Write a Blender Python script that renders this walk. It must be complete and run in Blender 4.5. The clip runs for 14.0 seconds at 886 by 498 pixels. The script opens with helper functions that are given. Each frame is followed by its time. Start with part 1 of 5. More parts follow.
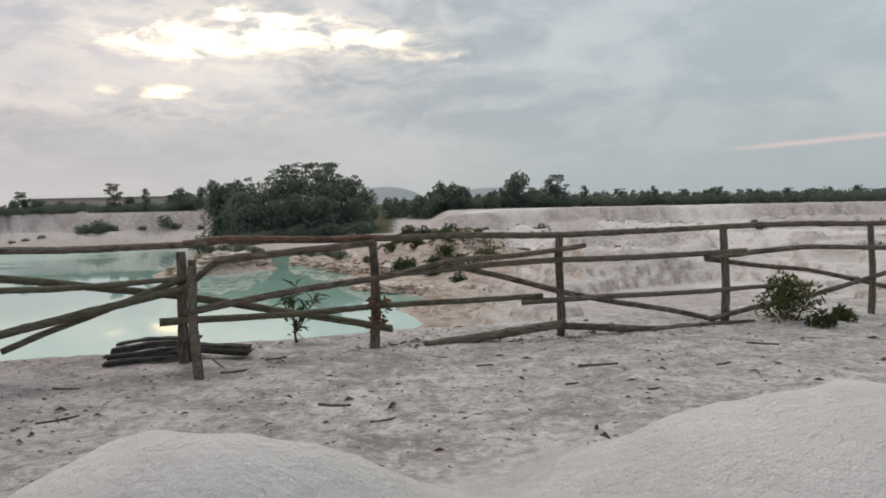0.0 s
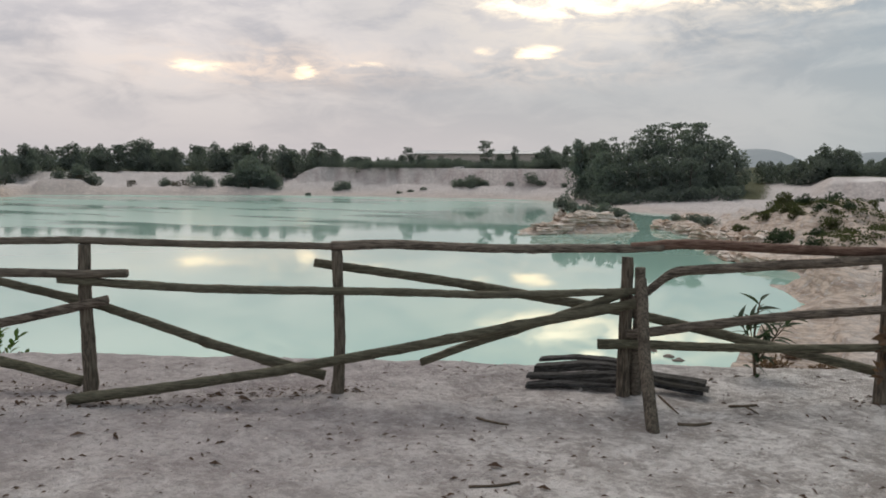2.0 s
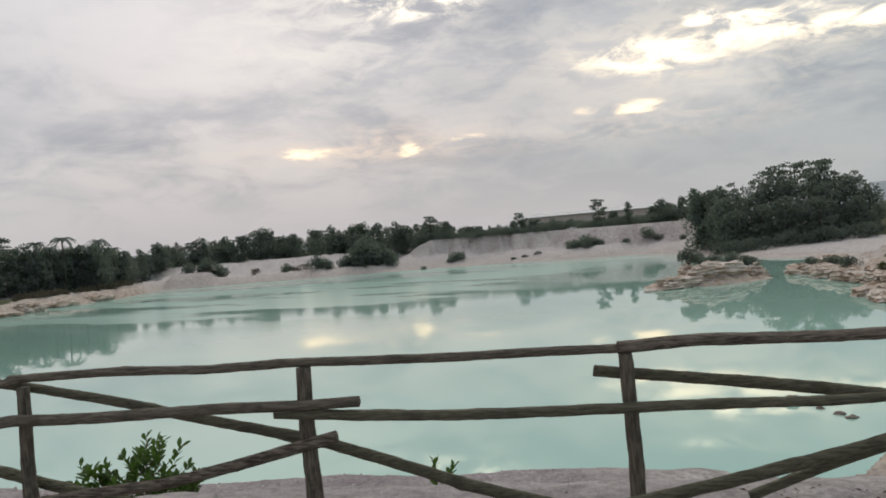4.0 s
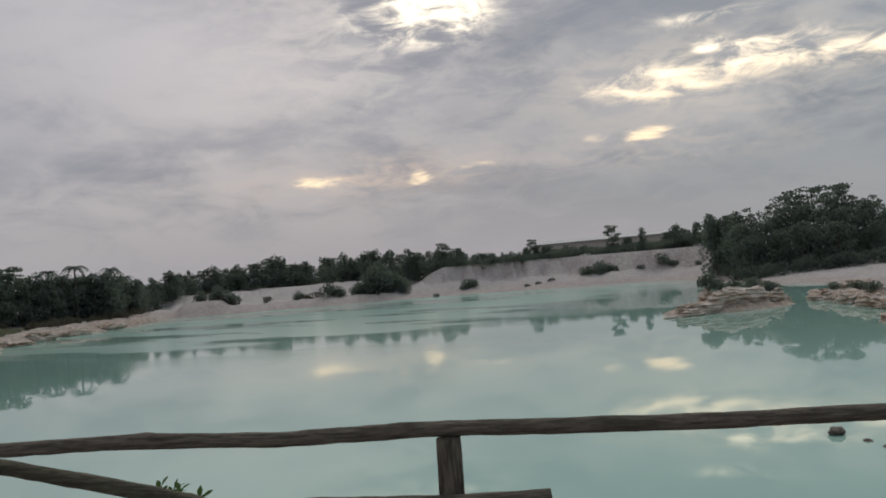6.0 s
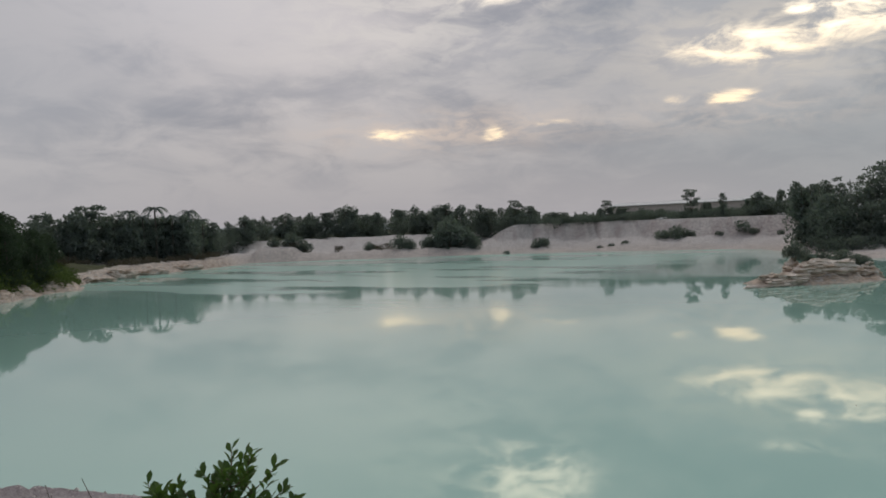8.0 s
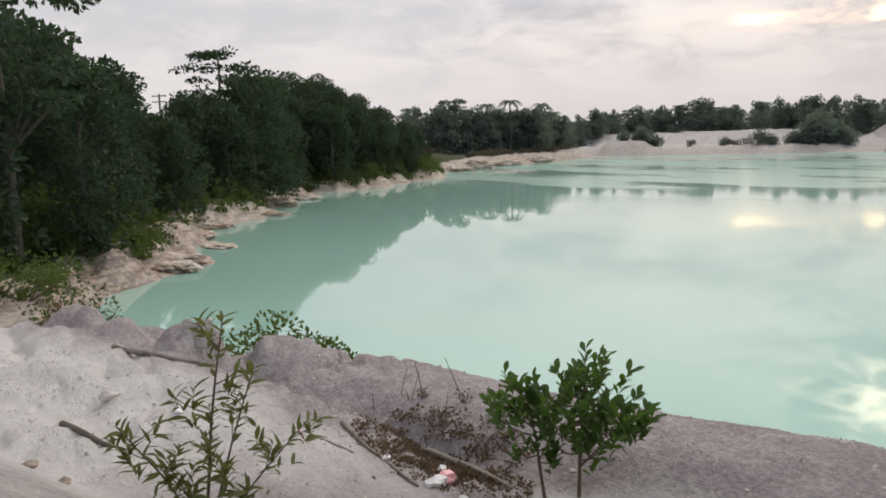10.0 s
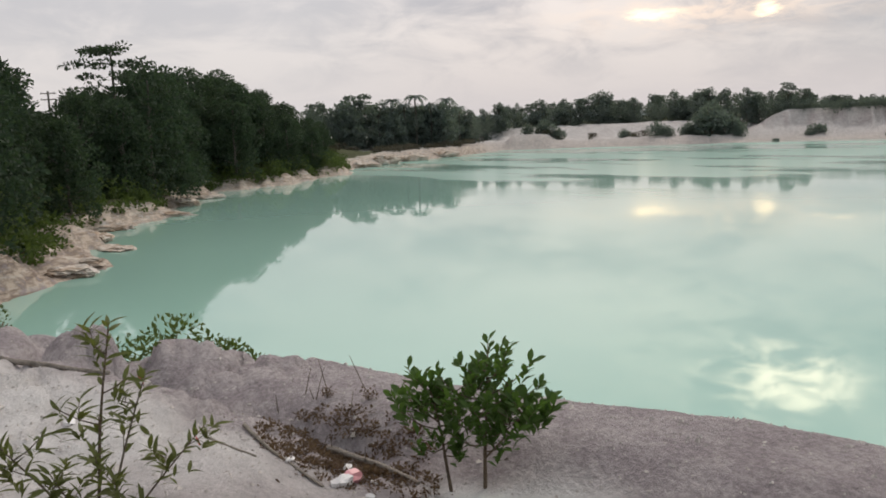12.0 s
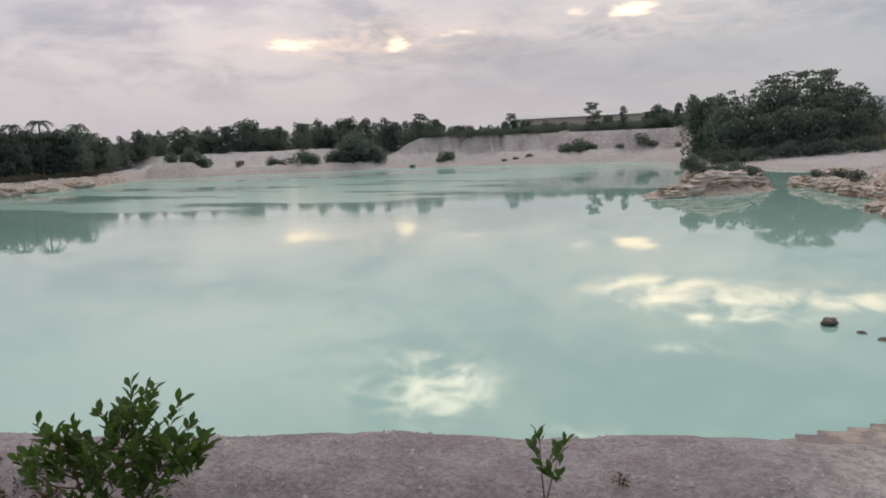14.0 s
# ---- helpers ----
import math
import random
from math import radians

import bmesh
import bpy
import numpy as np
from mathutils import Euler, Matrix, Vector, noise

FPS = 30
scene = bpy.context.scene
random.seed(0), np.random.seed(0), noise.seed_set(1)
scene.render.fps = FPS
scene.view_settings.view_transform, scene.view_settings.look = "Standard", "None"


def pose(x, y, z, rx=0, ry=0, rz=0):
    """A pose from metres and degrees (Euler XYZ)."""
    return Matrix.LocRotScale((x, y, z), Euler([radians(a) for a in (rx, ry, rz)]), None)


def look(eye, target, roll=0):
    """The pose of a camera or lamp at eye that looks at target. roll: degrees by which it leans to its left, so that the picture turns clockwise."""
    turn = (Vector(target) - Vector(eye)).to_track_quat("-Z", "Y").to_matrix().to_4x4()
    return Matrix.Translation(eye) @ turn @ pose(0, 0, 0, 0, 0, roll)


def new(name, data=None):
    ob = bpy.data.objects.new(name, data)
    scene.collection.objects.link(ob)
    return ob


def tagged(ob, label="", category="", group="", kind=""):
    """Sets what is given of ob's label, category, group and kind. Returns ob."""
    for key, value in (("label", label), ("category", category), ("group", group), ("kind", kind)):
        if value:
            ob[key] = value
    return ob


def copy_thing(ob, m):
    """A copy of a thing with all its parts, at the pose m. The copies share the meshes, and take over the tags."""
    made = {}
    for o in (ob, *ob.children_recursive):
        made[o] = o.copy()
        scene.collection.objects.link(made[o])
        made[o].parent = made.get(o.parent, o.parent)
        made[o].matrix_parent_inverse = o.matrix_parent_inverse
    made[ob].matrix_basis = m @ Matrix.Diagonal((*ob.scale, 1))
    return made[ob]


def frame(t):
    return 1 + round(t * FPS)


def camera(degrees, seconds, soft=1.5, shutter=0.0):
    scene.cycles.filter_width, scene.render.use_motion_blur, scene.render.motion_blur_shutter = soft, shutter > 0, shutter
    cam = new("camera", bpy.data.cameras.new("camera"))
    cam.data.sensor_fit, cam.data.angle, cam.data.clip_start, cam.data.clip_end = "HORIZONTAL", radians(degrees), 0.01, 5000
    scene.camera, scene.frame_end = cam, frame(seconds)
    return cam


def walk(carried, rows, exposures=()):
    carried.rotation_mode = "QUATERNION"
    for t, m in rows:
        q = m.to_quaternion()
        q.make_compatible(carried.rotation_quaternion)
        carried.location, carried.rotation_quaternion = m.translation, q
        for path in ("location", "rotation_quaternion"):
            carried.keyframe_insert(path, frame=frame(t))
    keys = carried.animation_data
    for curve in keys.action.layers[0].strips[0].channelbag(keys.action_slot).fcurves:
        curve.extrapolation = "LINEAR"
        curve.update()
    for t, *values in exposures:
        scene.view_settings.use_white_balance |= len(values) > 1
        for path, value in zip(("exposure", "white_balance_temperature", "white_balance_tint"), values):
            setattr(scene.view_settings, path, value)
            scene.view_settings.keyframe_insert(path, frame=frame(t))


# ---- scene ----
# ---------------------------------------------------------------- camera and walk
cam = camera(56.2, 14.0, soft=1.8)
PATH = [
    (0.0, pose(-0.003, -0.020, 1.273, 86.99, 1.16, -1.85)),
    (0.5, pose(-0.172, 0.328, 1.264, 85.59, 0.48, 3.07)),
    (1.0, pose(-0.409, 0.715, 1.421, 84.85, -0.24, 7.44)),
    (1.5, pose(-0.613, 1.219, 1.450, 84.64, -0.19, 16.84)),
    (2.0, pose(-1.010, 1.478, 1.507, 84.34, -0.55, 22.63)),
    (2.5, pose(-1.349, 1.649, 1.602, 85.01, 3.06, 19.74)),
    (3.0, pose(-1.644, 1.873, 1.632, 85.76, 4.79, 20.98)),
    (3.5, pose(-2.000, 1.976, 1.643, 86.07, 4.72, 29.02)),
    (4.0, pose(-2.378, 2.203, 1.597, 89.23, 4.55, 30.18)),
    (4.2, pose(-2.509, 2.343, 1.568, 90.61, 4.71, 29.40)),
    (6.5, pose(-4.354, 3.729, 1.458, 91.63, 4.90, 32.51)),
    (7.0, pose(-4.816, 4.134, 1.392, 91.20, 4.79, 38.22)),
    (7.5, pose(-5.082, 4.360, 1.410, 89.78, 4.27, 30.63)),
    (8.0, pose(-5.346, 4.579, 1.436, 88.44, 2.17, 35.74)),
    (8.5, pose(-5.607, 4.681, 1.446, 85.51, -0.01, 45.70)),
    (9.0, pose(-5.767, 4.736, 1.450, 83.01, -0.25, 57.60)),
    (11.3, pose(-5.957, 4.989, 1.435, 80.98, 2.76, 59.30)),
    (11.5, pose(-5.952, 4.995, 1.432, 81.06, 2.70, 57.66)),
    (12.0, pose(-5.926, 5.008, 1.425, 81.40, 2.51, 53.00)),
    (12.5, pose(-5.911, 5.025, 1.424, 81.70, 2.27, 47.35)),
    (13.0, pose(-5.884, 5.026, 1.445, 81.77, 2.17, 41.37)),
    (13.5, pose(-5.860, 5.041, 1.446, 81.94, 2.28, 35.30)),
    (14.0, pose(-5.846, 5.074, 1.437, 82.26, 2.38, 29.19)),
]
EXPOSURES = [(0.0, 0.24, 6700, 9), (1.5, 0.2, 6700, 9), (4.0, 0.06, 6600, 7), (6.3, -0.48, 6450, 9), (7.5, -0.42, 6450, 8), (8.4, -0.24, 6500, 9), (9.0, 0.17, 6600, 10),
             (11.4, 0.53, 6950, 8), (12.5, 0.12, 6700, 10), (13.0, 0.02, 6650, 12), (14.0, 0.12, 6600, 13)]
walk(cam, PATH, EXPOSURES)

# ---------------------------------------------------------------- sky and sun
WATER = -8.6
SUN_AZ, SUN_EL = 106.0, 48.0          # degrees, from +x towards +y; veiled by the deck of clouds


class Nodes:
    """Short hand for building a node tree."""

    def __init__(self, tree):
        self.tree = tree
        tree.nodes.clear()

    def add(self, kind):
        return self.tree.nodes.new(kind)

    def link(self, a, b):
        self.tree.links.new(a, b)

    def put(self, socket, value):
        if isinstance(value, bpy.types.NodeSocket):
            self.link(value, socket)
        else:
            socket.default_value = value

    def math(self, op, a, b=0.0, c=0.0, clamp=False):
        n = self.add("ShaderNodeMath")
        n.operation, n.use_clamp = op, clamp
        for s, v in zip(n.inputs, (a, b, c)):
            self.put(s, v)
        return n.outputs[0]

    def smooth(self, value, lo, hi, to0=0.0, to1=1.0):
        n = self.add("ShaderNodeMapRange")
        n.interpolation_type = "SMOOTHSTEP"
        for i, v in enumerate((value, lo, hi, to0, to1)):
            self.put(n.inputs[i], v)
        return n.outputs[0]

    def mix(self, fac, a, b, blend="MIX"):
        n = self.add("ShaderNodeMix")
        n.data_type, n.blend_type = "RGBA", blend
        self.put(n.inputs[0], fac)
        self.put(n.inputs[6], a if isinstance(a, bpy.types.NodeSocket) else (*a, 1.0))
        self.put(n.inputs[7], b if isinstance(b, bpy.types.NodeSocket) else (*b, 1.0))
        return n.outputs[2]

    def noise(self, vector, scale, detail=4.0, rough=0.55, distort=0.0):
        n = self.add("ShaderNodeTexNoise")
        if vector is not None:
            self.link(vector, n.inputs["Vector"])
        for key, v in (("Scale", scale), ("Detail", detail), ("Roughness", rough), ("Distortion", distort)):
            n.inputs[key].default_value = v
        return n.outputs["Fac"]

    def scaled(self, vector, sx, sy, sz):
        n = self.add("ShaderNodeMapping")
        self.link(vector, n.inputs["Vector"])
        n.inputs["Scale"].default_value = (sx, sy, sz)
        return n.outputs[0]


def build_world():
    world = bpy.data.worlds.new("dusk_sky")
    scene.world = world
    world.use_nodes = True
    k = Nodes(world.node_tree)
    way = k.add("ShaderNodeTexCoord").outputs["Generated"]
    split = k.add("ShaderNodeSeparateXYZ")
    k.link(way, split.inputs[0])
    x, y, z = split.outputs
    sky = k.add("ShaderNodeTexSky")
    sky.sky_type, sky.sun_disc = "NISHITA", False
    sky.sun_elevation, sky.sun_rotation = radians(SUN_EL), radians(90 - SUN_AZ)
    sky.air_density, sky.dust_density = 1.4, 2.5
    clear = k.mix(1.0, sky.outputs[0], (0.085, 0.085, 0.085), "MULTIPLY")
    # azimuth and elevation, in degrees; the cloud deck is laid out on a flat sheet overhead
    az = k.math("ADD", k.math("MULTIPLY", k.math("ARCTAN2", k.math("MULTIPLY", x, -1.0), y), 180 / math.pi), 90.0)
    el = k.math("MULTIPLY", k.math("ARCSINE", z), 180 / math.pi)
    deck = k.add("ShaderNodeCombineXYZ")
    k.put(deck.inputs[0], k.math("MULTIPLY", az, 0.062))
    k.put(deck.inputs[1], k.math("MULTIPLY", k.math("POWER", k.math("MAXIMUM", k.math("ADD", el, 4.0), 0.01), 0.75), 0.36))
    k.put(deck.inputs[2], k.math("MULTIPLY", el, 0.004))
    deck = deck.outputs[0]
    big = k.noise(deck, 1.0, 5.0, 0.52, 0.9)
    fine = k.noise(deck, 2.6, 7.0, 0.6, 0.6)
    wisps = k.noise(k.scaled(deck, 1.0, 1.25, 1), 5.2, 8.0, 0.62, 0.5)
    # grey blue towards +x, mauve grey towards -x
    side = k.smooth(az, 72.0, 120.0)
    dark = k.mix(side, (0.28, 0.34, 0.40), (0.33, 0.335, 0.395))
    light = k.mix(side, (0.50, 0.54, 0.57), (0.67, 0.62, 0.63))
    body = k.smooth(k.math("ADD", k.math("MULTIPLY", big, 0.55), k.math("MULTIPLY", fine, 0.45)), 0.40, 0.60)
    cloud = k.mix(body, dark, light)
    # haze above the horizon
    low = k.smooth(el, 0.5, 7.5, 1.0, 0.0)
    haze = k.mix(side, (0.37, 0.43, 0.47), (0.53, 0.51, 0.55))
    cloud = k.mix(k.math("MULTIPLY", low, 0.9), cloud, haze)

    def spot(a, e, sa, se):
        """A soft patch of sky round an azimuth and an elevation."""
        da = k.math("DIVIDE", k.math("SUBTRACT", az, a), sa)
        de = k.math("DIVIDE", k.math("SUBTRACT", el, e), se)
        r2 = k.math("ADD", k.math("MULTIPLY", da, da), k.math("MULTIPLY", de, de))
        return k.math("EXPONENT", k.math("MULTIPLY", r2, -1.0))

    # thicker banks of cloud round the thin places, lighter ones beside them
    for a, e, sa, se, w, tone in ((118.5, 11.6, 9.0, 2.6, 0.62, (0.34, 0.36, 0.43)), (107.0, 14.8, 9.0, 2.2, 0.6, (0.36, 0.40, 0.46)), (113.0, 9.0, 6.0, 1.3, 0.35, (0.40, 0.41, 0.46)), (101.0, 4.8, 15.0, 2.4, 0.75, (0.38, 0.41, 0.46)),
                                  (127.0, 8.0, 5.0, 0.8, 0.35, (0.42, 0.42, 0.48)), (150.0, 9.5, 9.0, 3.0, 0.4, (0.46, 0.46, 0.52)), (133.0, 13.0, 10.0, 5.0, 0.75, (0.86, 0.78, 0.78)), (143.0, 17.0, 10.0, 5.0, 0.7, (0.84, 0.79, 0.82))):
        cloud = k.mix(k.math("MULTIPLY", spot(a, e, sa, se), k.math("MULTIPLY", k.smooth(big, 0.25, 0.6, 0.55, 1.0), w)), cloud, tone)
    cloud = k.mix(k.smooth(az, 138.0, 156.0, 0.0, 0.55), cloud, (0.60, 0.585, 0.62))
    # the thin places in the deck behind which the low sun stands
    glow = k.math("MULTIPLY", spot(105.0, 10.8, 5.6, 1.4), 0.92)
    for a, e, sa, se, w in ((101.9, 12.7, 1.3, 0.7, 1.15), (99.0, 11.7, 5.5, 1.4, 0.95), (94.0, 11.2, 6.0, 1.1, 0.75), (88.5, 10.0, 5.0, 0.7, 0.5), (106.3, 7.65, 1.9, 0.5, 1.1), (109.8, 7.7, 1.2, 0.4, 0.7),
                            (129.0, 6.35, 2.3, 0.5, 0.85), (122.0, 6.25, 0.9, 0.6, 1.1), (118.0, 6.7, 2.0, 0.4, 0.55), (120.8, 17.2, 5.2, 2.6, 0.98), (110.0, 21.5, 9.0, 2.0, 0.8), (102.5, 14.6, 5.0, 0.6, 0.5)):
        glow = k.math("MAXIMUM", glow, k.math("MULTIPLY", spot(a, e, sa, se), w))
    veil = k.math("ADD", k.math("MULTIPLY", k.math("ADD", k.math("MULTIPLY", k.math("SUBTRACT", wisps, 0.5), 1.5), 0.5), 0.85), k.math("MULTIPLY", fine, 0.15))
    torn = k.smooth(k.math("ADD", veil, k.math("MULTIPLY", glow, 0.34)), 0.54, 1.0)
    bright = k.math("MULTIPLY", torn, k.smooth(glow, 0.05, 0.75), clamp=True)
    bright = k.math("POWER", bright, 1.25)
    warm = k.mix(k.smooth(el, 7.0, 17.0), (1.95, 1.5, 1.0), (3.0, 2.6, 2.0))
    wide = k.mix(k.math("MULTIPLY", spot(102.0, 11.2, 13.0, 3.2), k.smooth(wisps, 0.36, 0.62, 0.1, 0.75)), cloud, (0.86, 0.77, 0.68))
    wide = k.mix(k.math("MULTIPLY", spot(125.0, 6.6, 8.0, 1.3), k.smooth(wisps, 0.38, 0.6, 0.15, 0.8)), wide, (0.86, 0.69, 0.60))
    wide = k.mix(k.math("MULTIPLY", spot(106.0, 6.6, 8.0, 1.1), k.smooth(wisps, 0.4, 0.62, 0.0, 0.55)), wide, (0.74, 0.64, 0.60))
    wide = k.mix(k.math("MULTIPLY", spot(127.0, 15.5, 9.0, 5.0), k.smooth(wisps, 0.38, 0.62, 0.0, 0.6)), wide, (0.98, 0.90, 0.84))
    cloud = k.mix(bright, wide, warm)
    # smoother, bluer air towards +x with one thin rosy trail in it
    calm = k.smooth(az, 66.0, 96.0, 0.65, 0.0)
    cloud = k.mix(calm, cloud, k.mix(k.smooth(el, 2.0, 16.0), (0.34, 0.40, 0.44), (0.42, 0.48, 0.53)))
    trail = k.math("SUBTRACT", el, k.math("MULTIPLY", k.math("SUBTRACT", 64.0, az), 0.06))
    line = k.math("DIVIDE", k.math("SUBTRACT", trail, 3.55), 0.16)
    line = k.math("MULTIPLY", k.math("EXPONENT", k.math("MULTIPLY", k.math("MULTIPLY", line, line), -1.0)), k.smooth(az, 70.5, 66.0))
    cloud = k.mix(k.math("MULTIPLY", line, 0.55), cloud, (0.72, 0.55, 0.56))
    cover = k.mix(0.90, clear, cloud)
    back = k.add("ShaderNodeBackground")
    k.link(cover, back.inputs["Color"])
    back.inputs["Strength"].default_value = 1.0
    out = k.add("ShaderNodeOutputWorld")
    k.link(back.outputs[0], out.inputs["Surface"])


build_world()
sun_data = bpy.data.lights.new("sun", "SUN")
sun_data.energy, sun_data.angle, sun_data.color = 1.2, radians(32), (1.0, 0.93, 0.86)
sun = new("sun", sun_data)
sun_way = Vector((math.cos(radians(SUN_AZ)) * math.cos(radians(SUN_EL)), math.sin(radians(SUN_AZ)) * math.cos(radians(SUN_EL)), math.sin(radians(SUN_EL))))
sun.matrix_world = look(sun_way * 300, (0, 0, 0))

# ---------------------------------------------------------------- materials
def material(name):
    m = bpy.data.materials.new(name)
    m.use_nodes = True
    k = Nodes(m.node_tree)
    shader = k.add("ShaderNodeBsdfPrincipled")
    out = k.add("ShaderNodeOutputMaterial")
    k.link(shader.outputs[0], out.inputs[0])
    return m, k, shader


def bump(k, shader, height, strength=0.5, distance=0.02):
    b = k.add("ShaderNodeBump")
    b.inputs["Strength"].default_value, b.inputs["Distance"].default_value = strength, distance
    k.link(height, b.inputs["Height"])
    k.link(b.outputs[0], shader.inputs["Normal"])


def ground_material():
    m, k, s = material("kaolin_sand")
    where = k.add("ShaderNodeTexCoord").outputs["Object"]
    zone = k.add("ShaderNodeAttribute")
    zone.attribute_name = "zone"
    rgb = k.add("ShaderNodeSeparateColor")
    k.link(zone.outputs["Color"], rgb.inputs[0])
    green, tan, mauve = rgb.outputs
    white = zone.outputs["Alpha"]
    broad = k.noise(where, 0.12, 5.0, 0.6)
    mid = k.noise(where, 1.3, 6.0, 0.62)
    fine = k.noise(where, 11.0, 7.0, 0.7)
    grit = k.noise(where, 55.0, 3.0, 0.7)
    col = k.mix(k.smooth(mid, 0.36, 0.64), (0.45, 0.42, 0.395), (0.78, 0.75, 0.72))
    mottle = k.noise(where, 4.2, 6.0, 0.7, 0.4)
    col = k.mix(k.math("MULTIPLY", k.smooth(mottle, 0.48, 0.60), 0.72), col, (0.29, 0.26, 0.235))
    col = k.mix(k.math("MULTIPLY", k.smooth(mottle, 0.46, 0.36), 0.8), col, (0.86, 0.83, 0.80))
    col = k.mix(k.math("MULTIPLY", k.smooth(broad, 0.4, 0.62), 0.35), col, (0.74, 0.71, 0.68))
    clods = k.noise(where, 17.0, 5.0, 0.7, 0.2)
    col = k.mix(k.math("MULTIPLY", k.smooth(clods, 0.50, 0.62), 0.55), col, (0.29, 0.26, 0.245))
    col = k.mix(k.math("MULTIPLY", k.smooth(clods, 0.47, 0.38), 0.5), col, (0.84, 0.81, 0.78))
    pale = k.mix(k.smooth(fine, 0.35, 0.65), (0.34, 0.30, 0.30), (0.52, 0.46, 0.465))
    col = k.mix(mauve, col, k.mix(k.smooth(mid, 0.38, 0.62), k.mix(1.0, pale, (0.78, 0.76, 0.78), "MULTIPLY"), pale))
    col = k.mix(white, col, k.mix(k.smooth(mid, 0.35, 0.6), (0.80, 0.77, 0.74), (0.88, 0.86, 0.84)))
    ochre = k.mix(k.smooth(mid, 0.4, 0.6), (0.24, 0.17, 0.12), (0.54, 0.44, 0.36))
    strata = k.noise(k.scaled(where, 0.35, 0.35, 3.2), 1.0, 5.0, 0.65)
    ochre = k.mix(k.math("MULTIPLY", k.smooth(strata, 0.5, 0.62), 0.75), ochre, (0.15, 0.095, 0.06))
    ochre = k.mix(k.math("MULTIPLY", k.smooth(strata, 0.46, 0.36), 0.6), ochre, (0.62, 0.55, 0.48))
    col = k.mix(k.math("MULTIPLY", tan, k.smooth(mid, 0.28, 0.55)), col, ochre)
    col = k.mix(k.math("MULTIPLY", k.smooth(fine, 0.56, 0.72), k.math("SUBTRACT", 0.45, k.math("MULTIPLY", white, 0.42))), col, (0.30, 0.27, 0.25))
    col = k.mix(k.math("MULTIPLY", k.smooth(grit, 0.60, 0.72), k.math("SUBTRACT", 0.32, k.math("MULTIPLY", white, 0.28))), col, (0.20, 0.18, 0.16))
    weeds = k.mix(fine, (0.035, 0.045, 0.02), (0.10, 0.10, 0.05))
    col = k.mix(k.smooth(k.math("ADD", green, k.math("MULTIPLY", k.math("SUBTRACT", mid, 0.5), 0.9)), 0.45, 0.6), col, weeds)
    k.link(col, s.inputs["Base Color"])
    s.inputs["Roughness"].default_value = 0.95
    s.inputs["Specular IOR Level"].default_value = 0.2
    h = k.math("ADD", k.math("ADD", k.math("MULTIPLY", fine, 0.7), k.math("MULTIPLY", clods, 0.5)), k.math("ADD", k.math("MULTIPLY", grit, 0.18), mid))
    bump(k, s, h, 1.0, 0.09)
    return m


def wood_material(name, dark, light, scale=1.0, upright=False):
    m, k, s = material(name)
    world = k.add("ShaderNodeTexCoord").outputs["Object"]
    info = k.add("ShaderNodeObjectInfo").outputs["Random"]
    along = world
    if not upright:                     # the grain runs along the fence
        turned = k.add("ShaderNodeVectorRotate")
        turned.rotation_type = "Z_AXIS"
        k.link(world, turned.inputs["Vector"])
        turned.inputs["Angle"].default_value = radians(-20.1)
        along = turned.outputs[0]
    grain = k.noise(k.scaled(along, (90 if upright else 9) * scale, 90 * scale, (9 if upright else 90) * scale), 1.0, 5.0, 0.65, 0.4)
    patch = k.noise(world, 4.0 * scale, 4.0, 0.6)
    col = k.mix(k.smooth(grain, 0.34, 0.66), dark, light)
    col = k.mix(k.math("MULTIPLY", k.smooth(patch, 0.52, 0.68), 0.6), col, tuple(c * 0.55 for c in dark))
    col = k.mix(k.math("MULTIPLY", info, 0.35), col, (0.16, 0.145, 0.115))
    k.link(col, s.inputs["Base Color"])
    s.inputs["Roughness"].default_value = 0.88
    s.inputs["Specular IOR Level"].default_value = 0.25
    bump(k, s, k.math("ADD", grain, k.math("MULTIPLY", patch, 0.6)), 1.0, 0.02)
    return m


def leaf_material(name, dark, light, tip=None):
    m, k, s = material(name)
    where = k.add("ShaderNodeTexCoord").outputs["Object"]
    island = k.add("ShaderNodeNewGeometry").outputs["Random Per Island"]
    info = k.add("ShaderNodeObjectInfo").outputs["Random"]
    tone = k.noise(where, 0.7, 3.0, 0.6)
    col = k.mix(k.math("ADD", k.math("MULTIPLY", island, 0.6), k.math("MULTIPLY", tone, 0.4)), dark, light)
    col = k.mix(k.math("MULTIPLY", info, 0.4), col, tuple(0.75 * c for c in dark))
    if tip:
        col = k.mix(k.smooth(island, 0.88, 0.9), col, tip)
    k.link(col, s.inputs["Base Color"])
    s.inputs["Roughness"].default_value = 0.6
    s.inputs["Specular IOR Level"].default_value = 0.3
    # light that comes through the blade
    through_leaf = k.add("ShaderNodeBsdfTranslucent")
    k.link(k.mix(1.0, col, (1.15, 1.25, 0.8), "MULTIPLY"), through_leaf.inputs["Color"])
    both = k.add("ShaderNodeMixShader")
    both.inputs[0].default_value = 0.42
    k.link(s.outputs[0], both.inputs[1])
    k.link(through_leaf.outputs[0], both.inputs[2])
    k.link(both.outputs[0], k.tree.nodes["Material Output"].inputs[0])
    return m


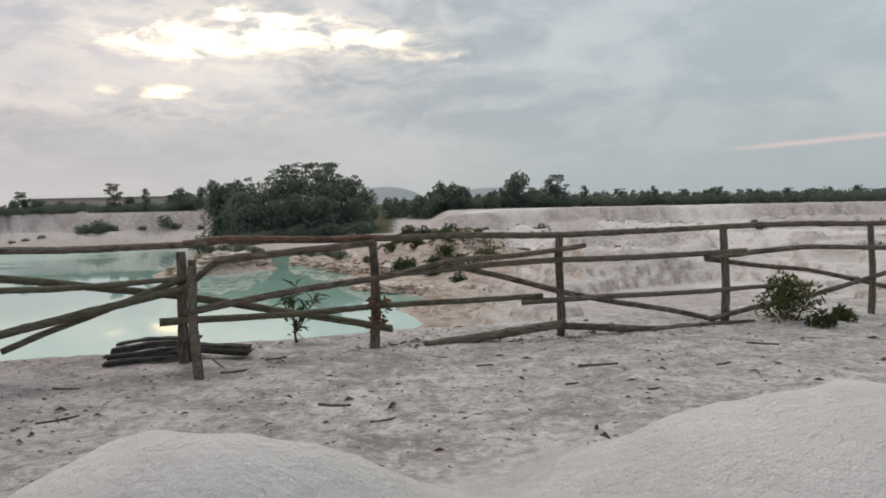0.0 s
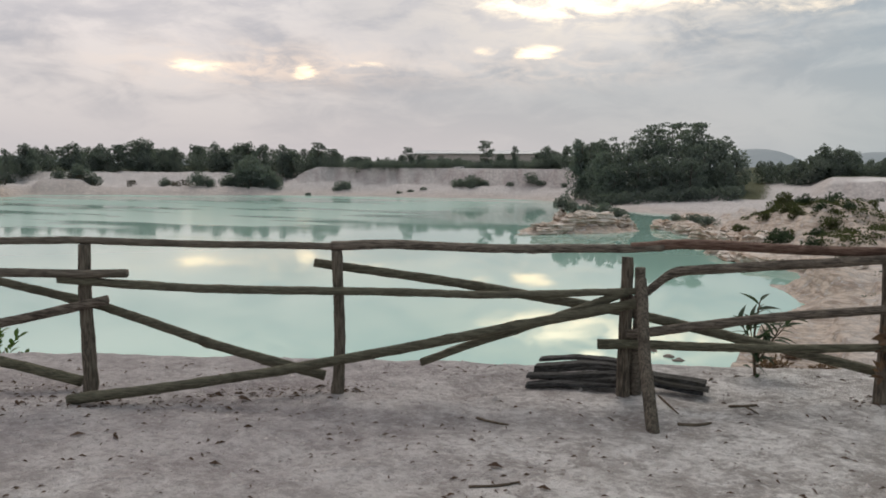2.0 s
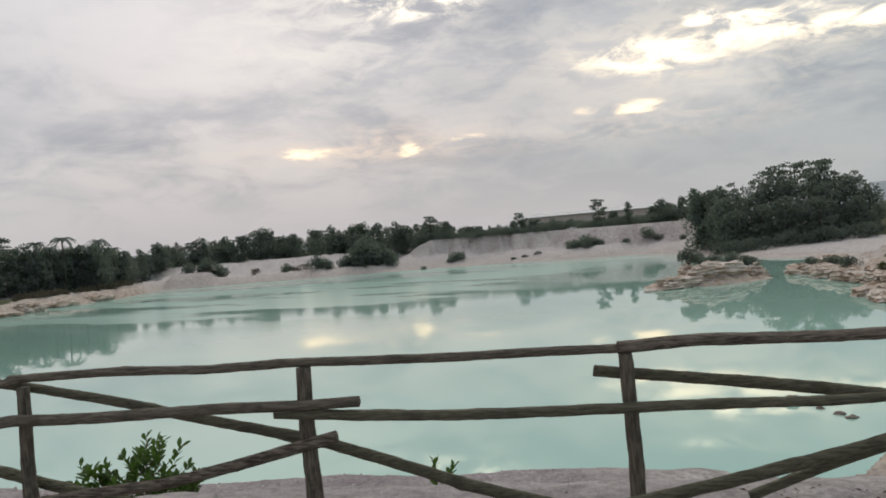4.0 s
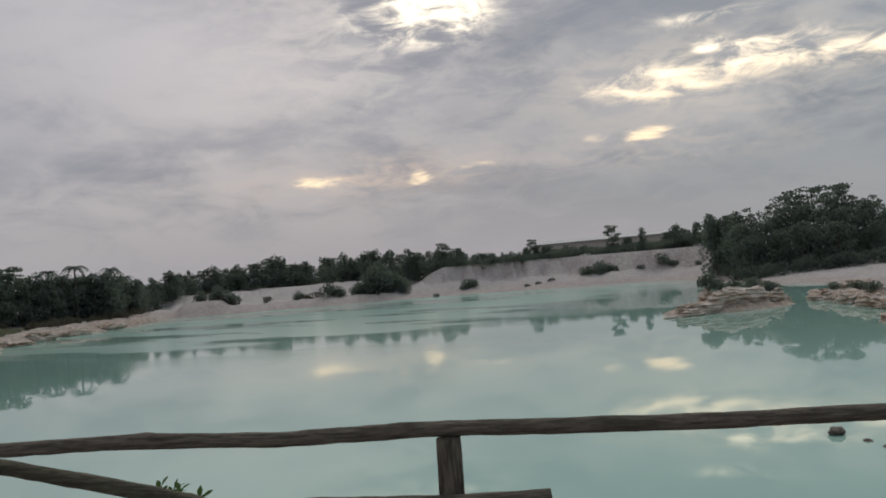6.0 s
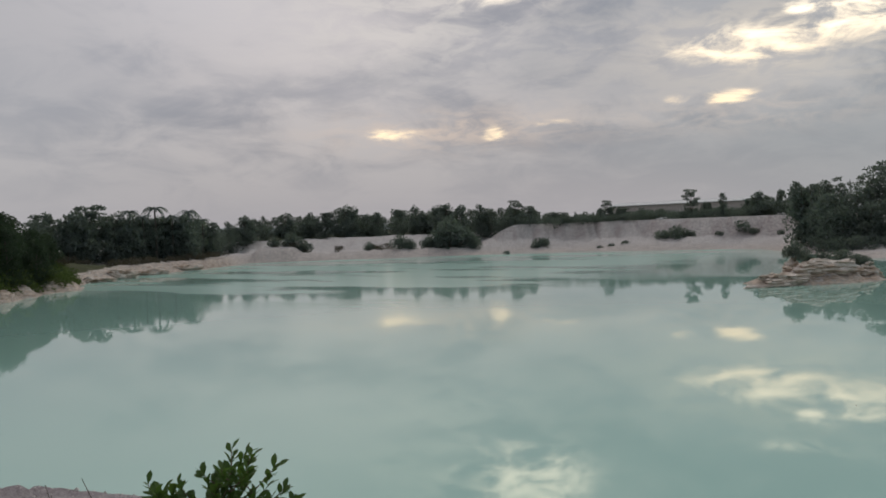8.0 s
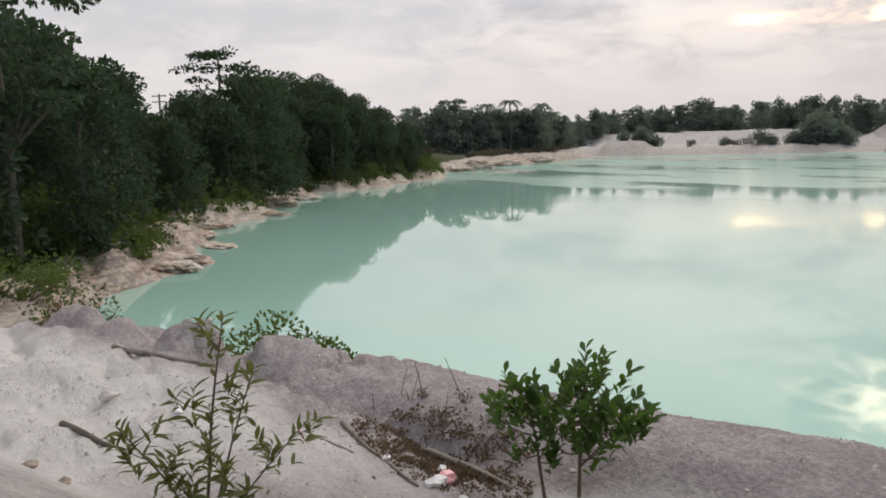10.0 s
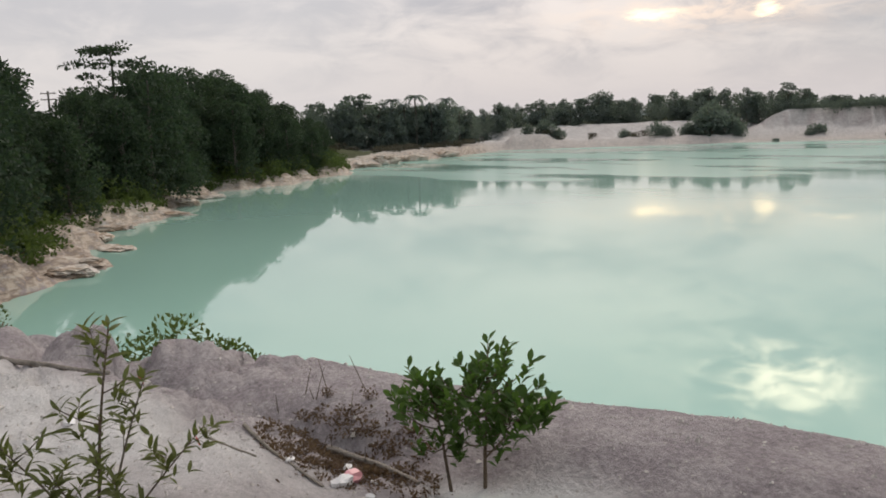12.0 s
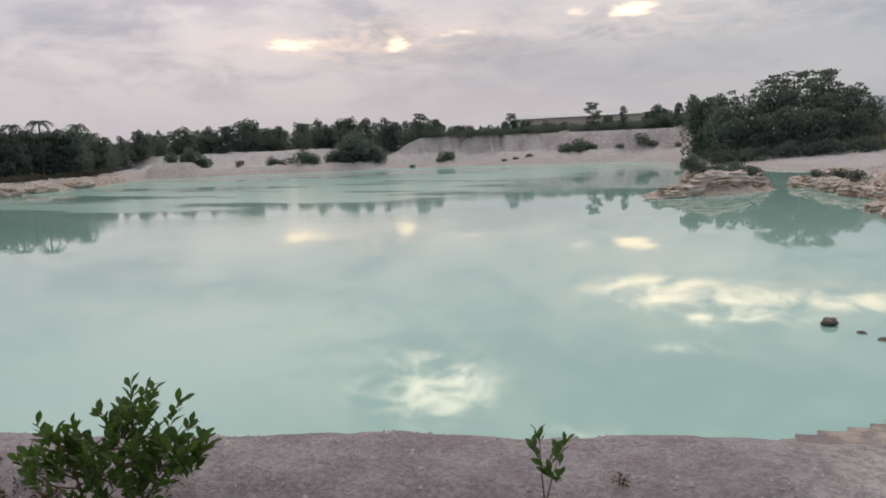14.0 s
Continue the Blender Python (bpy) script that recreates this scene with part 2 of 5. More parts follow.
def plain_material(name, color, rough=0.7, spread=0.25, scale=6.0):
    m, k, s = material(name)
    where = k.add("ShaderNodeTexCoord").outputs["Object"]
    n = k.noise(where, scale, 5.0, 0.6)
    col = k.mix(k.smooth(n, 0.3, 0.7), tuple(c * (1 - spread) for c in color), tuple(min(1, c * (1 + spread)) for c in color))
    k.link(col, s.inputs["Base Color"])
    s.inputs["Roughness"].default_value = rough
    bump(k, s, n, 0.3, 0.01)
    return m


def water_material():
    m, k, s = material("milky_turquoise_water")
    where = k.add("ShaderNodeTexCoord").outputs["Object"]
    broad = k.noise(where, 0.02, 3.0, 0.5)
    col = k.mix(broad, (0.33, 0.54, 0.46), (0.37, 0.58, 0.50))
    k.link(col, s.inputs["Base Color"])
    east = k.add("ShaderNodeSeparateXYZ")
    k.link(where, east.inputs[0])
    # a breeze ruffles the open water on the far side
    open_water = k.math("MULTIPLY", k.smooth(east.outputs[0], -40.0, -90.0), k.smooth(east.outputs[1], 55.0, 110.0))
    breeze = k.math("MULTIPLY", open_water, k.smooth(k.noise(k.scaled(where, 0.5, 2.2, 1), 0.03, 3.0, 0.6), 0.40, 0.54, 0.2, 1.0))
    k.put(s.inputs["Roughness"], k.math("ADD", k.math("MULTIPLY", breeze, 0.17), 0.022))
    s.inputs["IOR"].default_value = 1.5
    ripple = k.noise(k.scaled(where, 0.9, 0.5, 1), 1.6, 3.0, 0.5)
    bump(k, s, ripple, 0.03, 0.02)
    return m


SAND = ground_material()
WEATHERED = wood_material("weathered_grey_wood", (0.065, 0.052, 0.042), (0.27, 0.225, 0.18))
POST_WOOD = wood_material("weathered_post_wood", (0.06, 0.05, 0.04), (0.24, 0.20, 0.155), 1.0, True)
GREENISH = wood_material("mossy_grey_wood", (0.07, 0.068, 0.045), (0.20, 0.19, 0.13))
REDDISH = wood_material("reddish_bark_wood", (0.11, 0.06, 0.045), (0.26, 0.17, 0.13))
PALE_WOOD = wood_material("bleached_dead_wood", (0.20, 0.165, 0.14), (0.46, 0.40, 0.35))
CHARRED = wood_material("charred_bark", (0.010, 0.010, 0.011), (0.085, 0.085, 0.088))
TRUNK = wood_material("tree_bark", (0.05, 0.042, 0.034), (0.16, 0.14, 0.12), 0.3)
TWIG = wood_material("brown_twig", (0.09, 0.06, 0.04), (0.22, 0.17, 0.12))
LEAF_DARK = leaf_material("dark_forest_leaves", (0.028, 0.047, 0.030), (0.074, 0.106, 0.064))
# distance haze is painted into this leaf colour: paler and bluer than foliage
LEAF_HAZED = leaf_material("haze_tinted_leaves", (0.122, 0.15, 0.147), (0.188, 0.216, 0.2))
LEAF_BROWN = leaf_material("brownish_far_scrub", (0.075, 0.07, 0.06), (0.14, 0.12, 0.10))
LEAF_LIGHT = leaf_material("light_bush_leaves", (0.06, 0.095, 0.025), (0.15, 0.19, 0.06))
LEAF_HEAP = leaf_material("olive_scrub_leaves", (0.05, 0.06, 0.025), (0.11, 0.12, 0.055))
LEAF_GLOSS = leaf_material("glossy_sapling_leaves", (0.04, 0.085, 0.02), (0.13, 0.21, 0.055))
LEAF_OLIVE = leaf_material("olive_slender_leaves", (0.085, 0.10, 0.03), (0.18, 0.19, 0.065), (0.26, 0.19, 0.06))
LEAF_DRY = leaf_material("dry_brown_leaves", (0.09, 0.055, 0.04), (0.26, 0.17, 0.125))
WATER_MAT = water_material()
PLASTIC = plain_material("white_plastic", (0.75, 0.72, 0.72), 0.4, 0.08)
PINK = plain_material("pink_plastic", (0.75, 0.35, 0.38), 0.4, 0.1)
RED = plain_material("red_leaf", (0.55, 0.05, 0.03), 0.5, 0.15)
CLAY = plain_material("pale_clay_stone", (0.52, 0.47, 0.44), 0.95, 0.3, 3.0)
OCHRE_ROCK = plain_material("ochre_clay_rock", (0.30, 0.24, 0.19), 0.95, 0.4, 1.5)
MUD = plain_material("wet_dark_mud", (0.13, 0.105, 0.085), 0.7, 0.4, 3.0)
METAL_ROOF = plain_material("grey_sheet_roof", (0.45, 0.46, 0.47), 0.6, 0.1, 0.4)


# ---------------------------------------------------------------- mesh helpers
def mesh_object(name, verts, faces, mat, parent=None, label="", smooth=False):
    me = bpy.data.meshes.new(name)
    me.from_pydata([tuple(v) for v in verts], [], [tuple(f) for f in faces])
    me.materials.append(mat)
    if smooth:
        me.polygons.foreach_set("use_smooth", [True] * len(me.polygons))
    me.update()
    ob = new(name, me)
    ob.parent = parent
    if label:
        ob["label"] = label
    return ob


def thing(name, at, label, category, group="", kind="", turn=0.0):
    ob = new(name)
    ob.matrix_world = pose(*at, 0, 0, turn)
    ob.empty_display_size = 0.1
    return tagged(ob, label, category, group, kind)


def value_noise(x, y, seed=0):
    """Smooth noise in 0..1 over arrays of x and y."""
    xi, yi = np.floor(x), np.floor(y)
    fx, fy = x - xi, y - yi
    fx, fy = fx * fx * (3 - 2 * fx), fy * fy * (3 - 2 * fy)

    def corner(i, j):
        h = np.sin((xi + i) * 127.1 + (yi + j) * 311.7 + seed * 74.7) * 43758.5453
        return h - np.floor(h)

    a, b, c, d = corner(0, 0), corner(1, 0), corner(0, 1), corner(1, 1)
    return (a * (1 - fx) + b * fx) * (1 - fy) + (c * (1 - fx) + d * fx) * fy


def fbm(x, y, scale, octaves=4, seed=0):
    total, amp, norm = 0.0, 1.0, 0.0
    for o in range(octaves):
        total = total + amp * value_noise(x * scale + 17.3 * o, y * scale - 9.1 * o, seed + o)
        norm += amp
        amp, scale = amp * 0.5, scale * 2.03
    return total / norm - 0.5


def step(v, lo, hi):
    t = np.clip((v - lo) / (hi - lo), 0, 1)
    return t * t * (3 - 2 * t)


def pole(points, r0, r1, sides=9, seed=0, rough=0.12, step_len=0.07):
    """A knotty pole along a bent line: vertices and faces of a closed, tapered tube."""
    rnd = random.Random(seed)
    pts = [Vector(p) for p in points]
    length = [0.0]
    for a, b in zip(pts, pts[1:]):
        length.append(length[-1] + (b - a).length)
    n = max(4, int(length[-1] / step_len))
    verts, faces = [], []
    bend = [rnd.uniform(0, 6.28) for _ in range(4)]
    line = []
    for i in range(n + 1):
        s = length[-1] * i / n
        j = max(q for q in range(len(pts) - 1) if length[q] <= s + 1e-9)
        f = (s - length[j]) / max(1e-6, length[j + 1] - length[j])
        line.append(pts[j].lerp(pts[j + 1], f))
    for _ in range(2):                     # round the bends
        line = [line[0]] + [(line[i - 1] + line[i] * 2 + line[i + 1]) / 4 for i in range(1, n)] + [line[-1]]
    axis = (pts[-1] - pts[0]).normalized()
    side = axis.orthogonal().normalized()
    other = axis.cross(side)
    knots = [(rnd.uniform(0, 1), rnd.uniform(0.05, 0.3), rnd.uniform(0, 6.28)) for _ in range(max(2, int(length[-1] * 2)))]
    for i, p in enumerate(line):
        f = i / n
        s = length[-1] * f
        wob = (side * math.sin(s * 3.1 + bend[0]) + other * math.sin(s * 2.3 + bend[1])) * r0 * 0.28 * min(1, 4 * f, 4 - 4 * f)
        r = r0 + (r1 - r0) * f
        for q in range(sides):
            a = 6.2832 * q / sides
            rr = r * (1 + rough * math.sin(2 * a + s * 0.7 + bend[2]) * 0.5 + rough * 0.35 * math.sin(5 * a + s * 0.5 + bend[3]) + rough * rnd.uniform(-0.35, 0.35))
            for kf, ka, kd in knots:
                w = math.exp(-((f - kf) * length[-1] / 0.05) ** 2)
                rr += r * ka * w * max(0, math.cos(a - kd))
            verts.append(p + wob + side * rr * math.cos(a) + other * rr * math.sin(a))
    for i in range(n):
        for q in range(sides):
            a, b = i * sides + q, i * sides + (q + 1) % sides
            faces.append((a, b, b + sides, a + sides))
    faces.append(tuple(range(sides - 1, -1, -1)))
    faces.append(tuple(n * sides + q for q in range(sides)))
    return verts, faces


def leaf_cloud(centres, radius, per, size, seed, flat=0.7, slender=0.45, bend=0.0):
    """Many small leaf blades round the given centres: a four-cornered, folded blade each."""
    rng = np.random.default_rng(seed)
    c = np.repeat(np.asarray(centres, float), per, axis=0)
    n = len(c)
    way = rng.normal(size=(n, 3))
    way /= np.linalg.norm(way, axis=1)[:, None]
    rad = np.repeat(np.broadcast_to(np.asarray(radius, float), (len(centres),)), per)
    base = c + way * (rad * rng.uniform(0.35, 1.0, n) ** 0.6)[:, None] * np.array([1, 1, flat])
    out = way + rng.normal(scale=0.6, size=(n, 3))
    out[:, 2] -= bend
    out /= np.linalg.norm(out, axis=1)[:, None]
    side = np.cross(out, rng.normal(size=(n, 3)))
    side /= np.linalg.norm(side, axis=1)[:, None]
    up = np.cross(side, out)
    s = size * rng.uniform(0.6, 1.3, n)[:, None]
    tip = base + out * s
    mid = base + out * s * 0.5 + up * s * 0.12
    verts = np.stack([base, mid + side * s * slender * 0.5, tip, mid - side * s * slender * 0.5], axis=1).reshape(-1, 3)
    i = np.arange(n)[:, None] * 4
    return verts, i + np.array([0, 1, 2, 3])

# ---------------------------------------------------------------- the pit: ground and lake
LAKE = [(-57, 11), (-44, 13), (-33, 18), (-23, 24), (-15, 28.5), (-9.9, 31), (-8.8, 33), (-7.1, 34.5), (-5.2, 37), (-4.2, 42), (-3.2, 47),
        (-2.7, 53), (-2.3, 59), (0.3, 69), (-2.5, 80), (1.5, 80), (0, 90), (-4.9, 95), (-9.8, 107), (-5, 111), (-10, 124), (-22, 148),
        (-19, 165), (-21, 188), (-36, 200), (-48, 214), (-58, 234), (-71, 250), (-84, 254), (-105, 251), (-132, 254), (-152, 250), (-161, 237), (-178, 226),
        (-194, 217), (-206, 207), (-224, 193), (-214, 176), (-203, 150), (-197, 132), (-184, 112), (-172, 104), (-161.7, 97), (-158, 89), (-147, 75), (-144, 60), (-123, 45.5), (-108, 39.5), (-98, 27.5), (-89, 26.5), (-80, 22.5), (-73, 21), (-69.5, 16.5), (-63, 12.5)]
POOL = [(28, 114), (33, 104), (41, 101), (50, 108), (54, 118), (46, 125), (36, 126)]


def shore_distance(x, y, ring):
    """Distance to a ring of points: positive on land, negative in the water."""
    best = np.full(x.shape, 1e9)
    inside = np.zeros(x.shape, bool)
    for (ax, ay), (bx, by) in zip(ring, ring[1:] + ring[:1]):
        ex, ey = bx - ax, by - ay
        t = np.clip(((x - ax) * ex + (y - ay) * ey) / (ex * ex + ey * ey), 0, 1)
        best = np.minimum(best, np.hypot(x - ax - t * ex, y - ay - t * ey))
        if ay != by:
            inside ^= ((ay > y) != (by > y)) & (x < ex * (y - ay) / ey + ax)
    return np.where(inside, -best, best)


def past_fence(x, y):
    return (x + 0.4) * -0.343 + (y - 7.42) * 0.939


def hump(x, y, cx, cy, rx, ry, turn=0.0, power=1.0):
    c, s = math.cos(radians(turn)), math.sin(radians(turn))
    u, v = ((x - cx) * c + (y - cy) * s) / rx, (-(x - cx) * s + (y - cy) * c) / ry
    return np.exp(-(u * u + v * v) ** power)


def ground_height(x, y):
    x, y = np.asarray(x, float), np.asarray(y, float)
    wob = fbm(x, y, 0.08, 4, 3) * 7 * step(np.hypot(x + 3, y - 5), 20, 60)
    d = np.minimum(shore_distance(x, y, LAKE), shore_distance(x, y, POOL)) + wob * 0.45
    d = d + fbm(x, y, 0.25, 3, 91) * 3.5 * step(-x, 44, 60) * (1 - step(y, 90, 150))
    far = np.maximum(step(y, 150, 178), step(y - 0.6 * x, 190, 235) * step(y, 105, 135))
    left = step(-x, 40, 56) * (1 - far)
    rough = fbm(x, y, 0.05, 5, 8)
    crag = fbm(x, y, 0.35, 4, 21)
    gully = np.abs(fbm(x, y, 0.13, 4, 77)) * 2
    # banks rising from the water
    high = 5.7
    apron = 3.9
    flute = np.abs(fbm(x, y, 0.5, 3, 97)) * 3
    p_far = step(d + rough * 7, -1, 21) * apron + step(d + rough * 5 + gully * 2.0 + flute * 1.3 - 3, 17, 20.5) * high
    p_far = p_far + (crag * 1.5 + gully * 0.9 * step(d, 6, 14)) * step(d, 0, 4) * (1 - step(d, 14, 20)) + step(d, 40, 90) * 1.2 * step(-x, 150, 200)
    low = step(-x - 0.25 * y + rough * 12, 97, 110)
    bench = step(d + rough * 5 + crag * 2, -0.5, 6.5) * (2.5 + crag * 1.2) + step(d + crag * 4 + rough * 8, 24, 44) * 4.4 + crag * 0.5 * step(d, 0, 3)
    p_far = p_far * (1 - low) + bench * low
    # flat-topped spoil mound on the low shore
    p_far = np.maximum(p_far, (4.8 + crag * 0.4) * step(hump(x, y, -224, 208, 24, 9, 128, 1.0) + crag * 0.06, 0.05, 0.7) * step(d, 0.3, 6))
    # past the tongue of land a floor runs back to a crisp far terrace, with a track through a gap beside it
    right = step(x, -50, -26)
    edge = y - 214 + rough * 8 + gully * 4 + flute * 1.2
    p_floor = np.minimum(np.maximum(d, 0) * 0.07, 4.2) + step(edge, 0, 5.5) * 4.3 * step(x + rough * 6, 3, 11) + step(y, 180, 300) * 2.6 * (1 - step(x, 3, 11)) + step(y + 0.5 * x, 208, 232) * 3.2 * (1 - step(x, -22, -10))
    ledge = (crag * 1.6 + gully * 1.3 + rough * 5) * step(d, 2, 12) * (1 - step(edge, -8, 0))
    p_floor = p_floor + 0.6 * (np.floor(ledge / 0.6) + step(ledge / 0.6 - np.floor(ledge / 0.6), 0.3, 0.55)) * step(x, 4, 14) + crag * 0.6 * step(d, 0, 4)
    p_far = p_far * (1 - right) + p_floor * right
    p_left = step(d + crag * 4.0, 0.0, 4.6) * 1.9 + step(d, 4, 26) * 3.5 + crag * 1.3 * step(d, 0, 2)
    ledge = p_left / 0.5
    p_left = 0.5 * (np.floor(ledge) + step(ledge - np.floor(ledge), 0.25, 0.7))
    p_right = np.minimum(np.maximum(d, 0) * 0.15, 2.4) + np.maximum(0, rough * 9 + 0.4 + gully * 1.2) * step(d, 2, 16) + crag * 0.8 * step(d, 0.5, 4) + step(x, 30, 150) * 2.0
    p_right = p_right * (1 - 0.75 * step(-x, 4, 9) * (1 - step(y, 36, 60)))
    shelf = p_right / 0.85
    p_right = 0.85 * (np.floor(shelf) + step(shelf - np.floor(shelf), 0.2, 0.45))
    z = WATER + p_far * far + p_left * left + p_right * (1 - far) * (1 - left)
    # the spoil heap on the tongue of land, and the small islet
    z = z + hump(x, y, 1.5, 118, 9, 26, 12) * (1.1 + gully * 1.7 + crag * 1.2) * step(d, 0, 7) + hump(x, y, 1, 75, 4.5, 7) * 1.9 * step(d, 0, 4)
    z = np.maximum(z, WATER - 0.6 + (1.9 + crag * 4.2) * hump(x, y, -32, 135, 6.2, 10.5, -38, 1.8))
    z = np.where(d < 0, np.maximum(np.minimum(z, WATER + d * 0.25), np.where(hump(x, y, -32, 135, 6.2, 10.5, -38, 1.8) > 0.1, z, -99)), z)
    z = z + np.where(d >= 0, 0.06, -0.06)
    # plateau that carries the fence, falling away past it
    s = past_fence(x, y)
    lumps = fbm(x, y, 0.7, 4, 5)
    drop = np.maximum(s - 0.75 + 1.2 * step(-x, 7.2, 9.4) + lumps * 0.35, 0)
    plateau = -0.05 * step(x, 1.5, 6) - np.where(drop < 1.2, 0.28 * drop * drop, 0.28 * 1.44 + 0.672 * (drop - 1.2)) - step(s, 20, 60) * 40
    plateau = plateau + lumps * 0.10 * step(np.abs(x + 3) + np.abs(y - 3), 2, 9)
    # white ramp that comes down from the plateau
    ramp = -2.35 + lumps * 0.3 - np.maximum(s - 5.0 - step(-x, 14, 20) * 2.5, 0) * 0.3 - step(x, -14.5, -11.5) * 2 - step(-x, 26, 36) * 6 - np.maximum(s - 8.2, 0) * 1.0
    # terrace below the fence with its rounded rim
    rim = 10.8 + fbm(x, y * 0, 0.25, 2, 12) * 0.8 - step(-x, 20.5, 23) * 1.6
    floor = -3.2 + 0.5 * step(s, 8.0, 9.4) - 0.75 * step(hump(x, y, -17.6, 9.5, 2.1, 1.1, 25), 0.2, 0.42) * (1 - step(s, 8.2, 8.6))
    terrace = floor - np.where(s > rim - 0.6, 0.28 * np.minimum(s - rim + 0.6, 1.4) ** 2 + 0.8 * np.maximum(s - rim - 0.8, 0), 0)
    terrace = terrace - step(x, -6.0, -1.0) * 6 - step(-x, 25, 42) * 5 + lumps * 0.16
    # knobs of clay along the rim
    for kx, ky, kr, kh in ((-22.4, 8.5, 1.0, 0.75), (-24.6, 7.3, 1.1, 0.75), (-20.4, 8.7, 0.8, 0.35), (-27.4, 6.7, 1.4, 0.8), (-21.4, 10.2, 1.0, 0.28), (-26.6, 9.6, 2.0, 0.5), (-23.6, 9.0, 0.6, 0.4), (-26.0, 7.3, 0.6, 0.4), (-18.6, 7.6, 0.9, 0.3)):
        terrace = terrace + kh * hump(x, y, kx, ky, kr, kr * 0.7, 20, 2.4) * (1 + crag * 0.7)
    crack = np.exp(-(fbm(x, y, 0.42, 3, 14) / 0.035) ** 2) + 0.6 * np.exp(-(fbm(x, y, 1.1, 3, 15) / 0.04) ** 2)
    terrace = terrace - 0.30 * crack * step(-x, 17.5, 20.5)
    ramp = ramp - 0.16 * crack * step(-x, 14.5, 18)
    terrace = np.maximum(terrace, ramp - np.abs(fbm(x, y, 0.55, 3, 55)) * 0.5)
    near = np.maximum(plateau, terrace)
    z = np.where(near > z, near, z)
    # loose heaps of tipped sand by the path
    tip = 1 + 0.24 * fbm(x, y, 1.6, 4, 71) + 0.12 * fbm(x, y, 6.0, 4, 73)
    z = z + 0.50 * tip * hump(x, y, -0.75, 2.75, 0.85, 0.62, 5, 1.5) + 0.52 * tip * hump(x, y, 1.95, 3.1, 1.35, 0.85, -10, 1.5)
    near_fade = 1 - step(np.hypot(x + 4, y - 6), 8, 30)
    z = z + near_fade * (fbm(x, y, 2.6, 3, 31) * 0.06 + fbm(x, y, 9.0, 2, 41) * 0.016)
    out = np.hypot(x, y)
    return np.where(out > 330, z + step(out, 330, 700) * 2.0, z)


def height_grid(x0, x1, y0, y1, cell):
    gx, gy = np.arange(x0, x1 + cell, cell), np.arange(y0, y1 + cell, cell)
    X, Y = np.meshgrid(gx, gy, indexing="ij")
    return (x0, y0, cell, ground_height(X, Y), shore_distance(X, Y, LAKE))


NEAR_GRID = height_grid(-32, 10, 0, 18, 0.12)
FAR_GRID = height_grid(-360, 250, -30, 345, 1.5)


def look_up(grid, which, x, y):
    x0, y0, cell = grid[:3]
    u, v = (x - x0) / cell, (y - y0) / cell
    h = grid[which]
    i, j = min(max(int(u), 0), h.shape[0] - 2), min(max(int(v), 0), h.shape[1] - 2)
    a, b = u - i, v - j
    return float((h[i, j] * (1 - a) + h[i + 1, j] * a) * (1 - b) + (h[i, j + 1] * (1 - a) + h[i + 1, j + 1] * a) * b)


def ground_z(x, y):
    inside = -31.5 < x < 9.5 and 0.2 < y < 17.5
    return look_up(NEAR_GRID if inside else FAR_GRID, 3, x, y)


